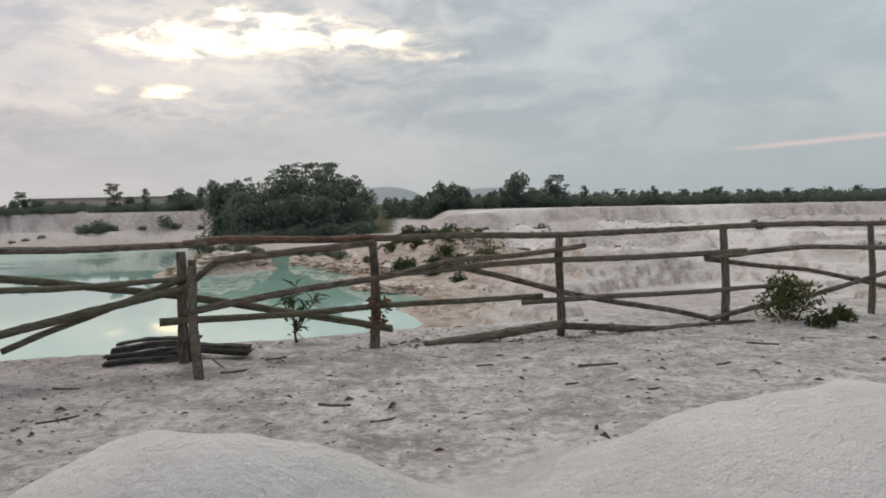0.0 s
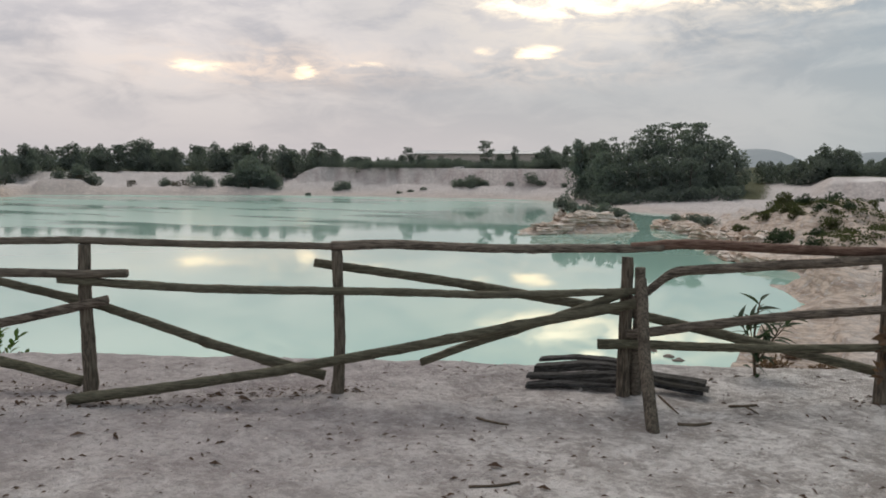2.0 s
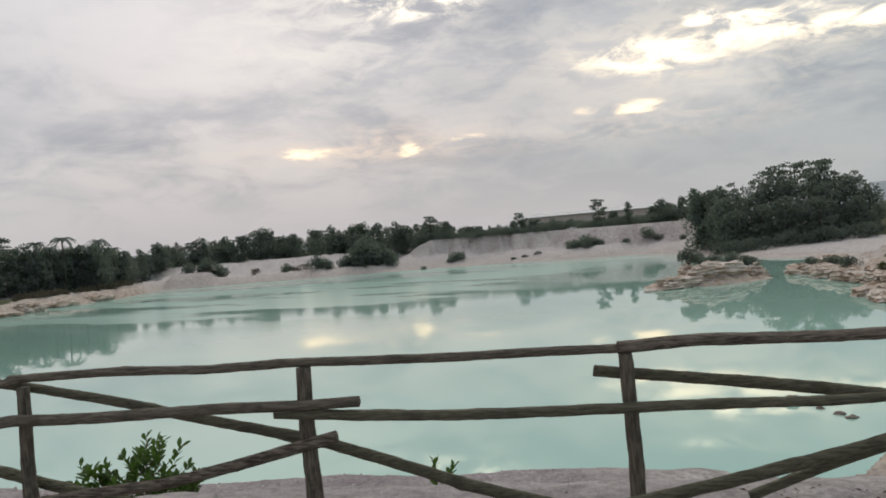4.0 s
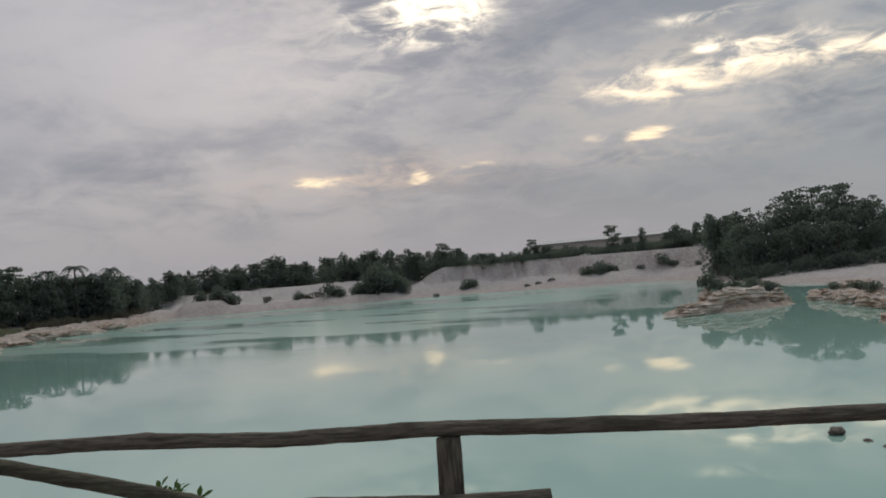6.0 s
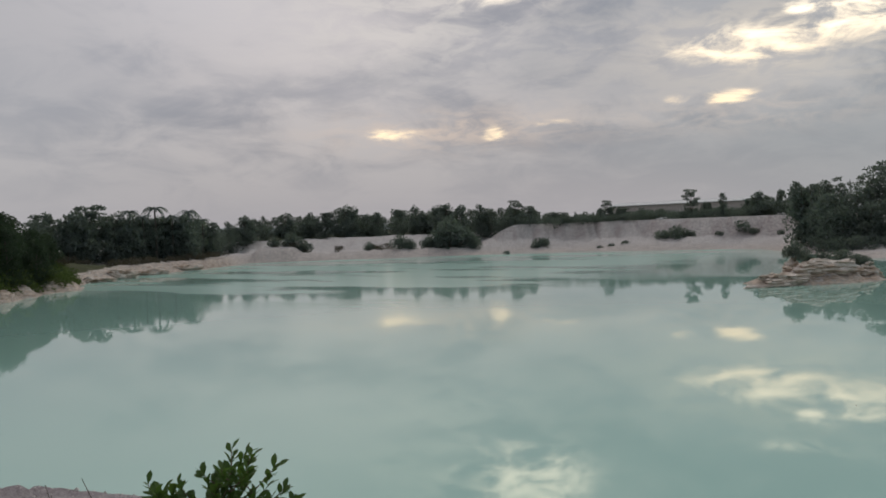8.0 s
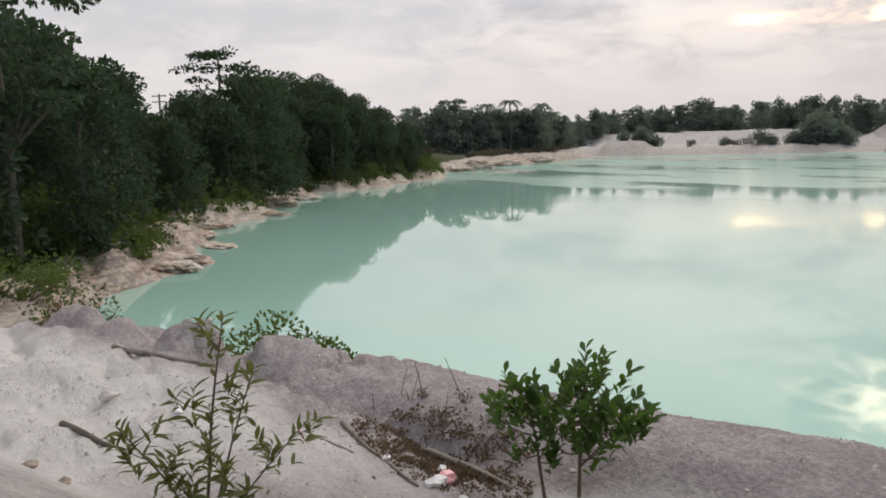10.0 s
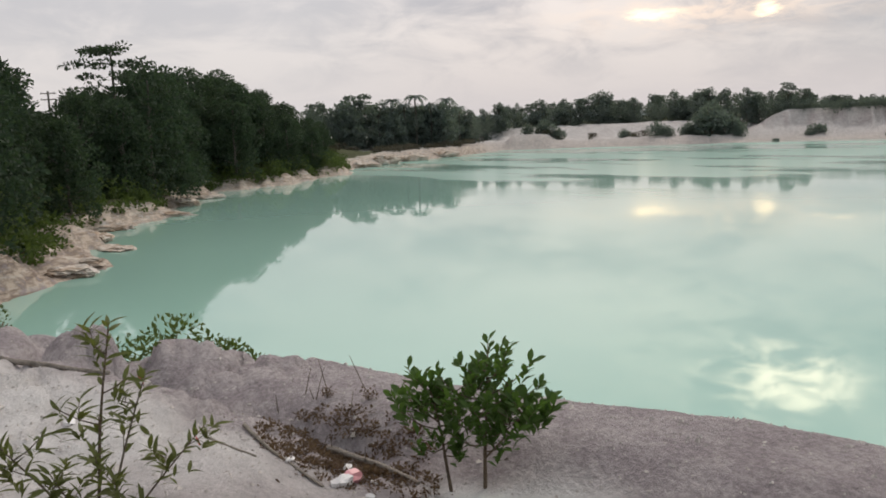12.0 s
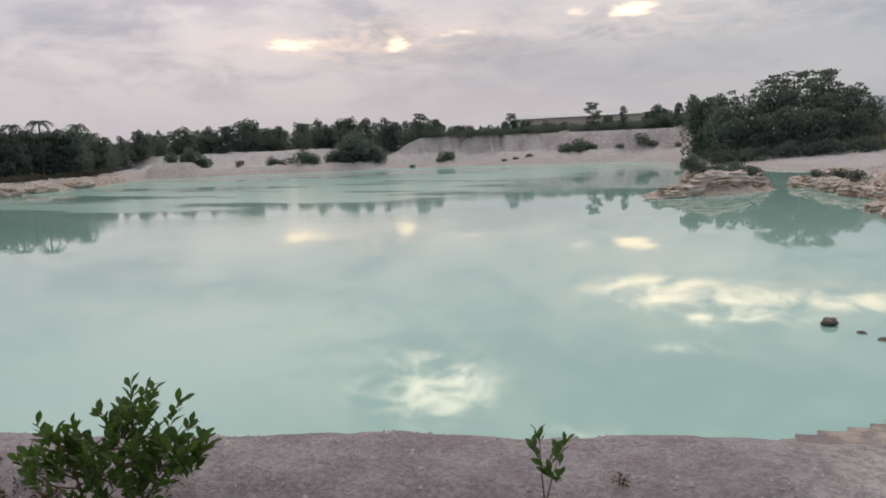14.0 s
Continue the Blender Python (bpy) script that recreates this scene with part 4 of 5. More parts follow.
def build_far_woods(rng):
    # far crowns take the leaf material with haze mixed into its colour
    far = [make_tree("tree", 9, 6.5, 34, 60, 0.55, LEAF_HAZED, 300 + i, "distant tree in the far tree line", group="far tree line", lobe=0.16) for i in range(4)]
    slim = [make_tree("tree", 10, 3.6, 26, 52, 0.5, LEAF_HAZED, 310 + i, "slim distant tree in the far tree line", group="far tree line", lobe=0.2) for i in range(2)]
    tier = [make_tree("tree", 11, 7.5, 30, 56, 0.5, LEAF_HAZED, 330 + i, "distant layered tree in the far tree line", "tier", group="far tree line", lobe=0.14) for i in range(2)]
    used = set()

    def stand(model, az, r, el, height):
        """A tree at a bearing and distance whose top reaches an elevation."""
        x, y = at_bearing(az, r)
        z = ground_z(x, y) - 0.3
        k = max(0.25, (1.45 + r * math.tan(radians(el)) - z) / height)
        m = pose(x, y, z, 0, 0, rng.uniform(0, 360)) @ Matrix.Diagonal((k * rng.uniform(0.85, 1.1), k * rng.uniform(0.85, 1.1), k, 1))
        ob = copy_thing(model, m) if model in used else model
        used.add(model)
        ob.matrix_world = m

    # the trees that stand out of the line: bearing, elevation of the top, kind
    for az, el, kind in ((81.9, 2.2, 0), (82.4, 1.75, 0), (79.3, 1.95, 2), (79.7, 1.35, 0), (77.4, 1.2, 1), (72.8, 1.05, 1), (87.3, 1.6, 0), (86.5, 1.5, 0), (109.3, 1.85, 2), (107.3, 1.55, 1), (102.8, 1.9, 1), (101.6, 1.85, 0),
                         (103.8, 1.6, 1), (105.0, 1.5, 0), (114.7, 1.35, 2), (120.9, 1.6, 2), (123.3, 1.5, 1), (124.6, 1.5, 1), (125.6, 1.55, 0), (127.7, 1.45, 0), (130.3, 1.2, 1), (132.6, 1.65, 0), (132.1, 1.5, 0), (134.9, 1.35, 1), (136.6, 1.3, 0),
                         (139.2, 1.2, 0), (140.3, 0.95, 1), (148.6, 2.2, 2), (149.4, 1.9, 0), (147.4, 1.6, 0), (141.6, 0.9, 0)):
        stand((far, slim, tier)[kind][int(az * 10) % (4 if kind == 0 else 2)], az, far_edge(az) + rng.uniform(3, 9), el, (9.2, 10.2, 10.8)[kind])
    n = 0
    while n < 230:
        az = rng.uniform(58, 152)
        if 91 < az < 101:
            continue
        el = skyline(az) * (1 + 0.7 * float(fbm(np.array([az]), np.array([0.0]), 1.1, 4, 33)[0])) * rng.uniform(0.7, 1.05)
        kind = rng.choice([0, 0, 0, 1, 2])
        stand((far, slim, tier)[kind][n % (4 if kind == 0 else 2)], az, far_edge(az) + rng.uniform(4, 26), el, (9.2, 10.2, 10.8)[kind])
        n += 1
    hedge, sizes = [], []
    while len(hedge) < 3600:
        az, back = rng.uniform(57, 153), rng.uniform(0, 16)
        if 91 < az < 100:
            continue
        r = far_edge(az) + back
        x, y = at_bearing(az, r)
        z = ground_z(x, y)
        top = 1.45 + r * math.tan(radians(skyline(az) * 0.62 * (1 + 0.9 * float(fbm(np.array([az]), np.array([back * 0.05]), 1.3, 4, 35)[0])))) - z
        size = rng.uniform(0.9, 1.9)
        hedge.append((x, y, z + 0.3 + rng.uniform(0, 1) ** 0.8 * max(0.5, top - size)))
        sizes.append(size)
    undergrowth("far_woods", hedge, sizes, 46, 0.5, LEAF_HAZED, 19, "low dark scrub along the far edge of the pit", 0.8)
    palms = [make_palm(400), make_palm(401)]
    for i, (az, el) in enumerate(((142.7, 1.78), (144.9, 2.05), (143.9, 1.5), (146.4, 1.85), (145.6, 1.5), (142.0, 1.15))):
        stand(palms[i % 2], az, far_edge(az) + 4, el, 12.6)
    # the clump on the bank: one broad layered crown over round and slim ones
    broad = make_tree("tree", 15, 17, 78, 64, 0.6, LEAF_HAZED, 360, "big dark tree with a broad layered crown on the bank", "tier", group="clump on the bank", lobe=0.085)
    lace = make_tree("tree", 15, 12, 34, 44, 0.5, LEAF_HAZED, 362, "layered airy tree in the clump on the bank", "tier", group="clump on the bank", lobe=0.09)
    ball = [make_tree("tree", 11, 9, 46, 60, 0.6, LEAF_HAZED, 363 + i, "dark round tree in the clump on the bank", group="clump on the bank", lobe=0.16) for i in range(2)]
    spire = make_tree("tree", 11, 4.4, 30, 56, 0.5, LEAF_HAZED, 366, "slim dark tree in the clump on the bank", group="clump on the bank", lobe=0.2)
    for model, az, r, el, h in ((broad, 96.6, 240, 3.15, 14.8), (ball[0], 95.2, 238, 2.3, 11), (lace, 93.9, 242, 2.3, 14.8), (ball[1], 93.4, 236, 1.95, 11), (ball[0], 92.5, 232, 1.2, 11), (lace, 99.8, 246, 2.25, 14.8),
                                (spire, 98.8, 240, 2.0, 11), (spire, 101.1, 243, 1.95, 11), (spire, 102.0, 246, 1.75, 11), (ball[1], 102.2, 247, 0.9, 11), (ball[0], 101.4, 240, 1.0, 11), (spire, 102.7, 246, 1.95, 11), (spire, 100.4, 238, 1.7, 11), (ball[0], 98.2, 236, 1.6, 11), (ball[1], 97.1, 233, 1.8, 11), (ball[0], 96.0, 230, 1.7, 11),
                                (ball[1], 94.6, 228, 1.6, 11), (ball[0], 99.5, 230, 1.4, 11), (ball[1], 100.8, 232, 1.1, 11), (ball[0], 93.2, 224, 0.5, 11), (ball[1], 95.4, 220, 0.7, 11), (ball[0], 97.2, 222, 0.8, 11), (ball[1], 98.8, 222, 0.5, 11),
                                (ball[0], 100.3, 224, 0.2, 11), (ball[1], 100.9, 228, 0.1, 11), (ball[1], 92.4, 222, -0.4, 11)):
        stand(model, az, r, el, h)
    low = []
    while len(low) < 210:
        az, r = rng.uniform(92.3, 102.0), rng.uniform(213, 226)
        x, y = at_bearing(az, r)
        if lake_side(x, y) > 3:
            low.append((x, y, ground_z(x, y) + rng.uniform(0.2, 2.6)))
    undergrowth("scrub", low, rng.uniform(0.9, 2.1, len(low)), 80, 0.55, LEAF_HAZED, 29, "dark scrub below the clump of trees")


def make_bush(height, width, seed, mat, label, group="", leaf=0.3, per=60, lobes=12):
    rng = np.random.default_rng(seed)
    root = thing("bush", (0, 0, 0), label, "bush", group)
    c = []
    v, f = [], []
    for i in range(lobes):
        a, r, t = rng.uniform(0, 6.28), rng.uniform(0, 1) ** 0.6, rng.uniform(0.2, 0.85)
        c.append((width * 0.38 * r * math.cos(a), width * 0.38 * r * math.sin(a), height * t * (1.1 - 0.5 * r)))
        if i < 7:
            lv, lf = pole([(0, 0, -0.15), (c[-1][0] * 0.6, c[-1][1] * 0.6, c[-1][2] * 0.5), c[-1]], 0.015 * height + 0.006, 0.006 * height, 5, seed + i, 0.1, height / 6)
            n = len(v)
            v += [tuple(p) for p in lv]
            f += [tuple(q + n for q in face) for face in lf]
    mesh_object("stems", v, f, TWIG, root)
    lv, lf = leaf_cloud(c, width * 0.2, per, leaf, seed + 3, 0.8, 0.5)
    mesh_object("foliage", lv, lf, mat, root)
    return root


def build_bushes():
    rng = np.random.default_rng(14)
    dark = [make_bush(2.4, 5.0, 500 + i, LEAF_HAZED, "dark bush clinging to the white far bank", "bushes on the far bank", 0.45, 60, 16) for i in range(2)]
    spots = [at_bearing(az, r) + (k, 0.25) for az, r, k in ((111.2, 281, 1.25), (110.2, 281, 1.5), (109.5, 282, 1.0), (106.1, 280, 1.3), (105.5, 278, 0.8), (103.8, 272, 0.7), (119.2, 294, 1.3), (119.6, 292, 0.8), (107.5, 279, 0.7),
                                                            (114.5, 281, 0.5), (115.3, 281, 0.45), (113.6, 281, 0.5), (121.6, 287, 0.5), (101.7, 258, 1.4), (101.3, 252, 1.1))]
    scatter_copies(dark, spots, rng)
    row = [make_bush(5.5, 8.0, 510, LEAF_HAZED, "tall dark bush by the far water's edge", "bushes by the far water", 0.6, 90, 20)]
    scatter_copies(row, [at_bearing(az, r) + (k, 0.3) for az, r, k in ((125.4, 292, 1.8), (124.6, 294, 1.25), (126.3, 293, 1.0), (124.0, 296, 1.0), (125.8, 297, 1.55), (126.9, 295, 0.7), (123.8, 291, 0.7), (127.0, 293, 0.75), (128.9, 292, 0.9), (128.2, 292, 0.6), (131.0, 296, 0.6), (136.2, 300, 1.0), (135.4, 300, 0.8), (137.4, 300, 0.7))], rng)
    strip = []
    while len(strip) < 330:
        az, r = rng.uniform(124, 152), rng.uniform(225, 312)
        x, y = at_bearing(az, r)
        if (6 < lake_side(x, y) < 22 if az > 140 else 9 < lake_side(x, y) < 17) and not 136.8 < az < 140.5 and float(fbm(np.array([x]), np.array([y]), 0.09, 3, 52)[0]) > 0.0:
            strip.append((x, y, ground_z(x, y) + rng.uniform(0.1, 1.3)))
    undergrowth("bank_scrub", strip, rng.uniform(0.5, 1.4, len(strip)), 50, 0.45, LEAF_BROWN, 57, "patchy brownish scrub on the low far bank", 0.7)
    heap = [make_bush(2.2, 4.2, 530, LEAF_HEAP, "olive green bush on the eroded clay heap", "bushes on the clay heap", 0.4, 70, 14),
            make_bush(2.4, 4.0, 531, LEAF_DARK, "dark green bush on the eroded clay heap", "bushes on the clay heap", 0.4, 70, 14)]
    scatter_copies(heap, [(-4, 116, 0.68, 0.2), (-2, 106, 0.82, 0.2), (-7, 125, 0.68, 0.2), (1.5, 99, 0.61, 0.2), (0, 121, 0.68, 0.2), (4.5, 93, 0.48, 0.2), (4, 112, 0.61, 0.2), (6, 118, 0.54, 0.2), (-3, 133, 0.68, 0.2), (5, 132, 0.61, 0.2),
                          (9, 124, 0.54, 0.2), (14, 166, 0.90, 0.2), (2, 175, 1.20, 0.2), (8, 190, 1.60, 0.2), (-2, 196, 1.50, 0.2), (26, 172, 0.80, 0.2), (38, 160, 0.80, 0.2), (21, 86, 0.41, 0.2), (24, 88, 0.34, 0.2), (62, 150, 0.80, 0.2), (-3, 111, 0.54, 0.2), (-6, 119, 0.61, 0.2), (-1, 126, 0.75, 0.2), (2, 104, 0.48, 0.2), (-4, 128, 0.54, 0.2), (3, 117, 0.54, 0.2), (-1, 113, 0.48, 0.2), (1, 129, 0.61, 0.2)], rng)
    mat_spots = []
    while len(mat_spots) < 260:
        x, y = rng.uniform(-12, 14), rng.uniform(92, 150)
        if float(hump(x, y, 1.0, 120, 8, 22, 12)) > 0.3 and lake_side(x, y) > 3.5 and float(fbm(np.array([x]), np.array([y]), 0.14, 3, 63)[0]) > -0.06:
            mat_spots.append((x, y, ground_z(x, y) + 0.1))
    undergrowth("heap_scrub", mat_spots, rng.uniform(0.4, 1.1, len(mat_spots)), 46, 0.28, LEAF_HEAP, 58, "matted olive scrub over the clay heap", 0.35)
    brush = [make_bush(0.9, 1.6, 540, LEAF_DRY, "dry brown brush low on the sand slope", "dry brush on the slope", 0.16, 60, 12)]
    scatter_copies(brush, [(-1.1, 40, 1.3, 0.05), (-2.3, 39.5, 1.0, 0.05), (0.5, 38.5, 1.2, 0.05), (2.2, 37, 0.9, 0.05), (8.3, 37.3, 1.3, 0.05), (7.2, 39, 1.0, 0.05), (-0.5, 45, 0.7, 0.05), (4.5, 44, 0.8, 0.05)], rng)


def strata_material():
    m, k, s = material("banded_clay_rock")
    where = k.add("ShaderNodeNewGeometry").outputs["Position"]
    bands = k.noise(k.scaled(where, 0.22, 0.22, 2.6), 1.0, 5.0, 0.65, 0.4)
    patch = k.noise(where, 0.9, 5.0, 0.65)
    col = k.mix(k.smooth(bands, 0.38, 0.62), (0.66, 0.58, 0.51), (0.40, 0.29, 0.21))
    col = k.mix(k.math("MULTIPLY", k.smooth(bands, 0.60, 0.68), 0.8), col, (0.20, 0.13, 0.09))
    col = k.mix(k.math("MULTIPLY", k.smooth(patch, 0.5, 0.64), 0.7), col, (0.74, 0.68, 0.64))
    k.link(col, s.inputs["Base Color"])
    s.inputs["Roughness"].default_value = 0.95
    bump(k, s, k.math("ADD", bands, patch), 1.0, 0.25)
    return m


STRATA = strata_material()


def clay_outcrop(x, y, long, wide, high, turn, seed, label="banded cream and ochre clay outcrop at the waterline"):
    """A ledgy, flat-topped rock of clay, sunk into the shore."""
    bm = bmesh.new()
    bmesh.ops.create_icosphere(bm, subdivisions=5, radius=1.0)
    off = Vector((seed * 3.7, seed * 1.9, 0))
    for v in bm.verts:
        p = v.co.copy()
        n = noise.noise(p * 1.4 + off) * 0.30 + noise.noise(p * 3.3 + off) * 0.22 + noise.noise(p * 8.0 + off) * 0.09
        layer = p.z * 4.5 + noise.noise(Vector((p.x, p.y, 0)) * 1.6 + off) * 0.9
        shelf = 0.16 * (layer - math.floor(layer))
        r = 1 + n - shelf
        top = min(p.z, 0.55 + 0.35 * noise.noise(Vector((p.x, p.y, 0)) * 2.2 + off))
        v.co = Vector((p.x * r * long * 0.5, p.y * r * wide * 0.5, (top / 0.75) * high * (1 + 0.25 * n)))
    me = bpy.data.meshes.new("clay_outcrop")
    bm.to_mesh(me)
    bm.free()
    me.materials.append(STRATA)
    ob = new("clay_outcrop", me)
    ob.matrix_world = pose(x, y, max(WATER, ground_z(x, y)) - 0.15, 0, 0, turn)
    return tagged(ob, label, "rock", "clay outcrops on the shore")


def build_outcrops():
    rocks = []
    for i, (x, y, l, w, h, t) in enumerate(((-34.5, 127.5, 11, 5, 1.3, 62), (-30.5, 134, 12, 6, 2.0, 60), (-28, 140, 9, 6, 2.2, 70), (-34, 133, 8, 5, 1.7, 100), (-36.2, 124, 8, 3, 0.55, 58),
                                            (-19.5, 145, 9, 5, 1.9, 120), (-15, 136, 9, 6, 2.2, 115), (-11.5, 128, 9, 5, 2.0, 120), (-9, 124, 7, 5, 1.6, 100), (-8.2, 108, 7, 4, 1.3, 75), (-6, 100, 8, 4, 1.4, 110), (-2.5, 95, 7, 4, 1.2, 150),
                                            (-16, 152, 8, 5, 1.5, 95), (-5, 116, 8, 5, 2.2, 80), (1.5, 91, 6, 3, 0.9, 120), (4, 85, 7, 3, 0.9, 60), (7, 147, 8, 5, 2.2, 20), (3, 152, 9, 6, 2.4, 10))):
        rock = clay_outcrop(x, y, l, w, h, t, 11 + i)
        if i < 4 or i in (5, 6, 7):
            rocks.append(rock)
    low = make_bush(1.5, 4.2, 520, LEAF_HAZED, "dark low bush on the clay islet", "bushes on the islet", 0.34, 60, 14)
    tall = make_bush(3.0, 3.2, 522, LEAF_HAZED, "tall dark bush on the clay islet", "bushes on the islet", 0.36, 60, 16)
    used = set()
    for model, x, y, k in ((tall, -34.6, 133.2, 1.0), (tall, -33.6, 135.2, 0.7), (low, -29.4, 138.6, 1.0), (low, -28.0, 141.2, 1.1), (low, -31.4, 135.6, 0.8), (low, -27.2, 142.2, 0.8), (low, -14.6, 137.4, 0.9), (low, -12.0, 130.0, 0.8), (low, -18.6, 145.6, 0.7)):
        top = max([(r.matrix_world @ v.co).z for r in rocks for v in r.data.vertices if abs((r.matrix_world @ v.co).x - x) < 0.5 and abs((r.matrix_world @ v.co).y - y) < 0.5] + [ground_z(x, y)])
        m = pose(x, y, top - 0.12, 0, 0, 70 * k + 9 * x) @ Matrix.Diagonal((k, k, k, 1))
        ob = copy_thing(model, m) if model in used else model
        used.add(model)
        ob.matrix_world = m
    for i, (x, y, l, w, h, t) in enumerate(((-72, 19.2, 5, 3, 0.45, 10), (-76, 20.3, 6, 3, 0.5, 30), (-84, 25.8, 6, 3, 0.5, 10), (-92, 26.3, 6, 3, 0.55, -10), (-101, 29.6, 6, 3, 0.6, 50), (-110, 40.2, 6, 3, 0.7, 40), (-124, 45.6, 7, 4, 0.8, 30), (-134, 53.5, 7, 4, 0.9, 40),
                                            (-186, 115, 9, 6, 1.6, 60), (-194, 126, 9, 6, 1.7, 60), (-200, 139, 10, 6, 1.5, 70), (-206, 155, 10, 6, 1.3, 70))):
        clay_outcrop(x, y, l, w, h, t, 41 + i)


def build_pit_scrub():
    g = np.random.default_rng(88)
    spots = []
    while len(spots) < 420:
        x, y = g.uniform(4, 120), g.uniform(45, 208)
        if float(fbm(np.array([x]), np.array([y]), 0.05, 3, 40)[0]) > 0.02 and lake_side(x, y) > 5:
            spots.append((x, y, ground_z(x, y) + 0.12))
    undergrowth("pit_scrub", spots, g.uniform(0.25, 1.0, len(spots)), 34, 0.22, LEAF_HAZED, 49, "low dark scrub dotted over the white pit floor", 0.5)


build_woods()
build_bushes()
build_outcrops()
build_pit_scrub()


# ---------------------------------------------------------------- far distance
def build_distance():
    # the hills' pale grey-blue has the haze of the air painted in
    hill, k, s = material("haze_tinted_hill")
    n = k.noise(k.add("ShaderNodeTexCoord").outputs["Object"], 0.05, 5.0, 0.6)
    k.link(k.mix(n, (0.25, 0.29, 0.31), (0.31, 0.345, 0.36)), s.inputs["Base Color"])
    s.inputs["Roughness"].default_value = 1.0
    verts, faces = [], []
    cols, rows = 140, 8
    for i in range(cols + 1):
        az = radians(55 + 100 * i / cols)
        crest = 6 + 9 * float(fbm(np.array([i * 0.11]), np.array([0.0]), 1.0, 4, 5)[0]) + 17 * math.exp(-((math.degrees(az) - 91.8) / 2.4) ** 4) + 16 * math.exp(-((math.degrees(az) - 85) / 2.6) ** 4)
        for j in range(rows + 1):
            t = j / rows
            r = 840 + 160 * t
            verts.append((r * math.cos(az), r * math.sin(az), -3 + (crest + 3) * math.sin(t * 1.571)))
    for i in range(cols):
        for j in range(rows):
            a = i * (rows + 1) + j
            faces.append((a, a + rows + 1, a + rows + 2, a + 1))
    tagged(mesh_object("backdrop", verts, faces, hill, smooth=True), "low wooded hills on the horizon, haze painted in", "hills", kind="structure")
    # long low shed on the rise behind the tree line
    a, b = Vector((-4 + 470 * math.cos(radians(114.4)), 4 + 470 * math.sin(radians(114.4)), 0)), Vector((-4 + 440 * math.cos(radians(105.6)), 4 + 440 * math.sin(radians(105.6)), 0))
    along = (b - a).normalized()
    back = Vector((-along.y, along.x, 0))
    root = thing("warehouse", tuple(a), "long low grey sheet-metal shed beyond the trees", "building")
    span = (b - a).length

    def block(name, u0, u1, w0, w1, z0, z1, mat, ridge=0.0):
        p = []
        for z in (z0, z1):
            for u, w in ((u0, w0), (u1, w0), (u1, w1), (u0, w1)):
                q = along * u + back * w
                p.append((q.x, q.y, z))
        f = [(3, 2, 1, 0), (0, 1, 5, 4), (1, 2, 6, 5), (2, 3, 7, 6), (3, 0, 4, 7)]
        if ridge:
            for u in (u0, u1):
                q = along * u + back * ((w0 + w1) / 2)
                p.append((q.x, q.y, z1 + ridge))
            f += [(4, 5, 9, 8), (6, 7, 8, 9), (5, 6, 9), (7, 4, 8)]
        else:
            f.append((4, 5, 6, 7))
        return mesh_object(name, p, f, mat, root)

    block("wall", 0, span, 0, 16, -2, 8.6, CLAY)
    block("roof", -0.6, span + 0.6, -0.8, 16.8, 8.6, 8.9, METAL_ROOF, 1.6)
    # utility pole above the wood
    x, y = -172, 40.3
    root = thing("utility_pole", (x, y, ground_z(x, y)), "wooden utility pole with crossarms behind the wood", "utility pole")
    top = 10.4 - ground_z(x, y)
    v, f = pole([(0, 0, -0.5), (0, 0, top)], 0.22, 0.16, 8, 3, 0.03, 1.0)
    mesh_object("pole", v, f, TRUNK, root)
    for h in (0.4, 1.5):
        v, f = pole([(-0.3, -1.3, top - h), (0.3, 1.3, top - h)], 0.10, 0.10, 6, 4, 0.03, 0.4)
        mesh_object("crossarm", v, f, TRUNK, root)
        for q in (-0.9, 0, 0.9):
            v, f = pole([(q * 0.25, q * 1.2, top - h), (q * 0.25, q * 1.2, top - h + 0.3)], 0.07, 0.05, 6, 5, 0.03, 0.1)
            mesh_object("insulator", v, f, METAL_ROOF, root)


build_distance()

# ---------------------------------------------------------------- plants near the fence
def blade_mesh(name, length, width, widest, mat, fold=0.18, curl=0.15, cells=5):
    """One leaf blade along +y: folded on its midrib, curled, with a pointed or rounded tip."""
    verts, faces = [], []
    for i in range(cells + 1):
        t = i / cells
        w = width * 0.5 * (math.sin(math.pi * min(1.0, t ** (math.log(0.5) / math.log(widest)))) * 0.97 + 0.03 * (1 - t))
        z = -curl * length * t * t
        verts += [(-w, length * t, z + fold * w), (0, length * t, z), (w, length * t, z + fold * w)]
    for i in range(cells):
        a = i * 3
        faces += [(a, a + 1, a + 4, a + 3), (a + 1, a + 2, a + 5, a + 4)]
    me = bpy.data.meshes.new(name)
    me.from_pydata(verts, [], faces)
    me.materials.append(mat)
    me.polygons.foreach_set("use_smooth", [True] * len(me.polygons))
    return me


def add_leaf(root, me, at, way, scale, rng):
    ob = new("leaf", me)
    ob.parent = root
    way = Vector(way).normalized()
    turn = way.to_track_quat("Y", "Z").to_matrix().to_4x4()
    ob.matrix_basis = Matrix.Translation(at) @ turn @ pose(0, 0, 0, 0, rng.uniform(-45, 45), 0) @ Matrix.Scale(scale, 4)
    return ob


def whorl(root, me, tip, way, count, spread, size, rng):
    """Leaves round the end of a twig, most of them pointing on and up."""
    way = Vector(way).normalized()
    side = way.orthogonal().normalized()
    other = way.cross(side)
    for i in range(count):
        a = i * 2.4 + rng.uniform(-0.3, 0.3)
        s = spread * rng.uniform(0.6, 1.25)
        d = way + (side * math.cos(a) + other * math.sin(a)) * s
        add_leaf(root, me, Vector(tip) - way * 0.035 * i * rng.uniform(0.4, 1.2), d, size * rng.uniform(0.75, 1.2), rng)


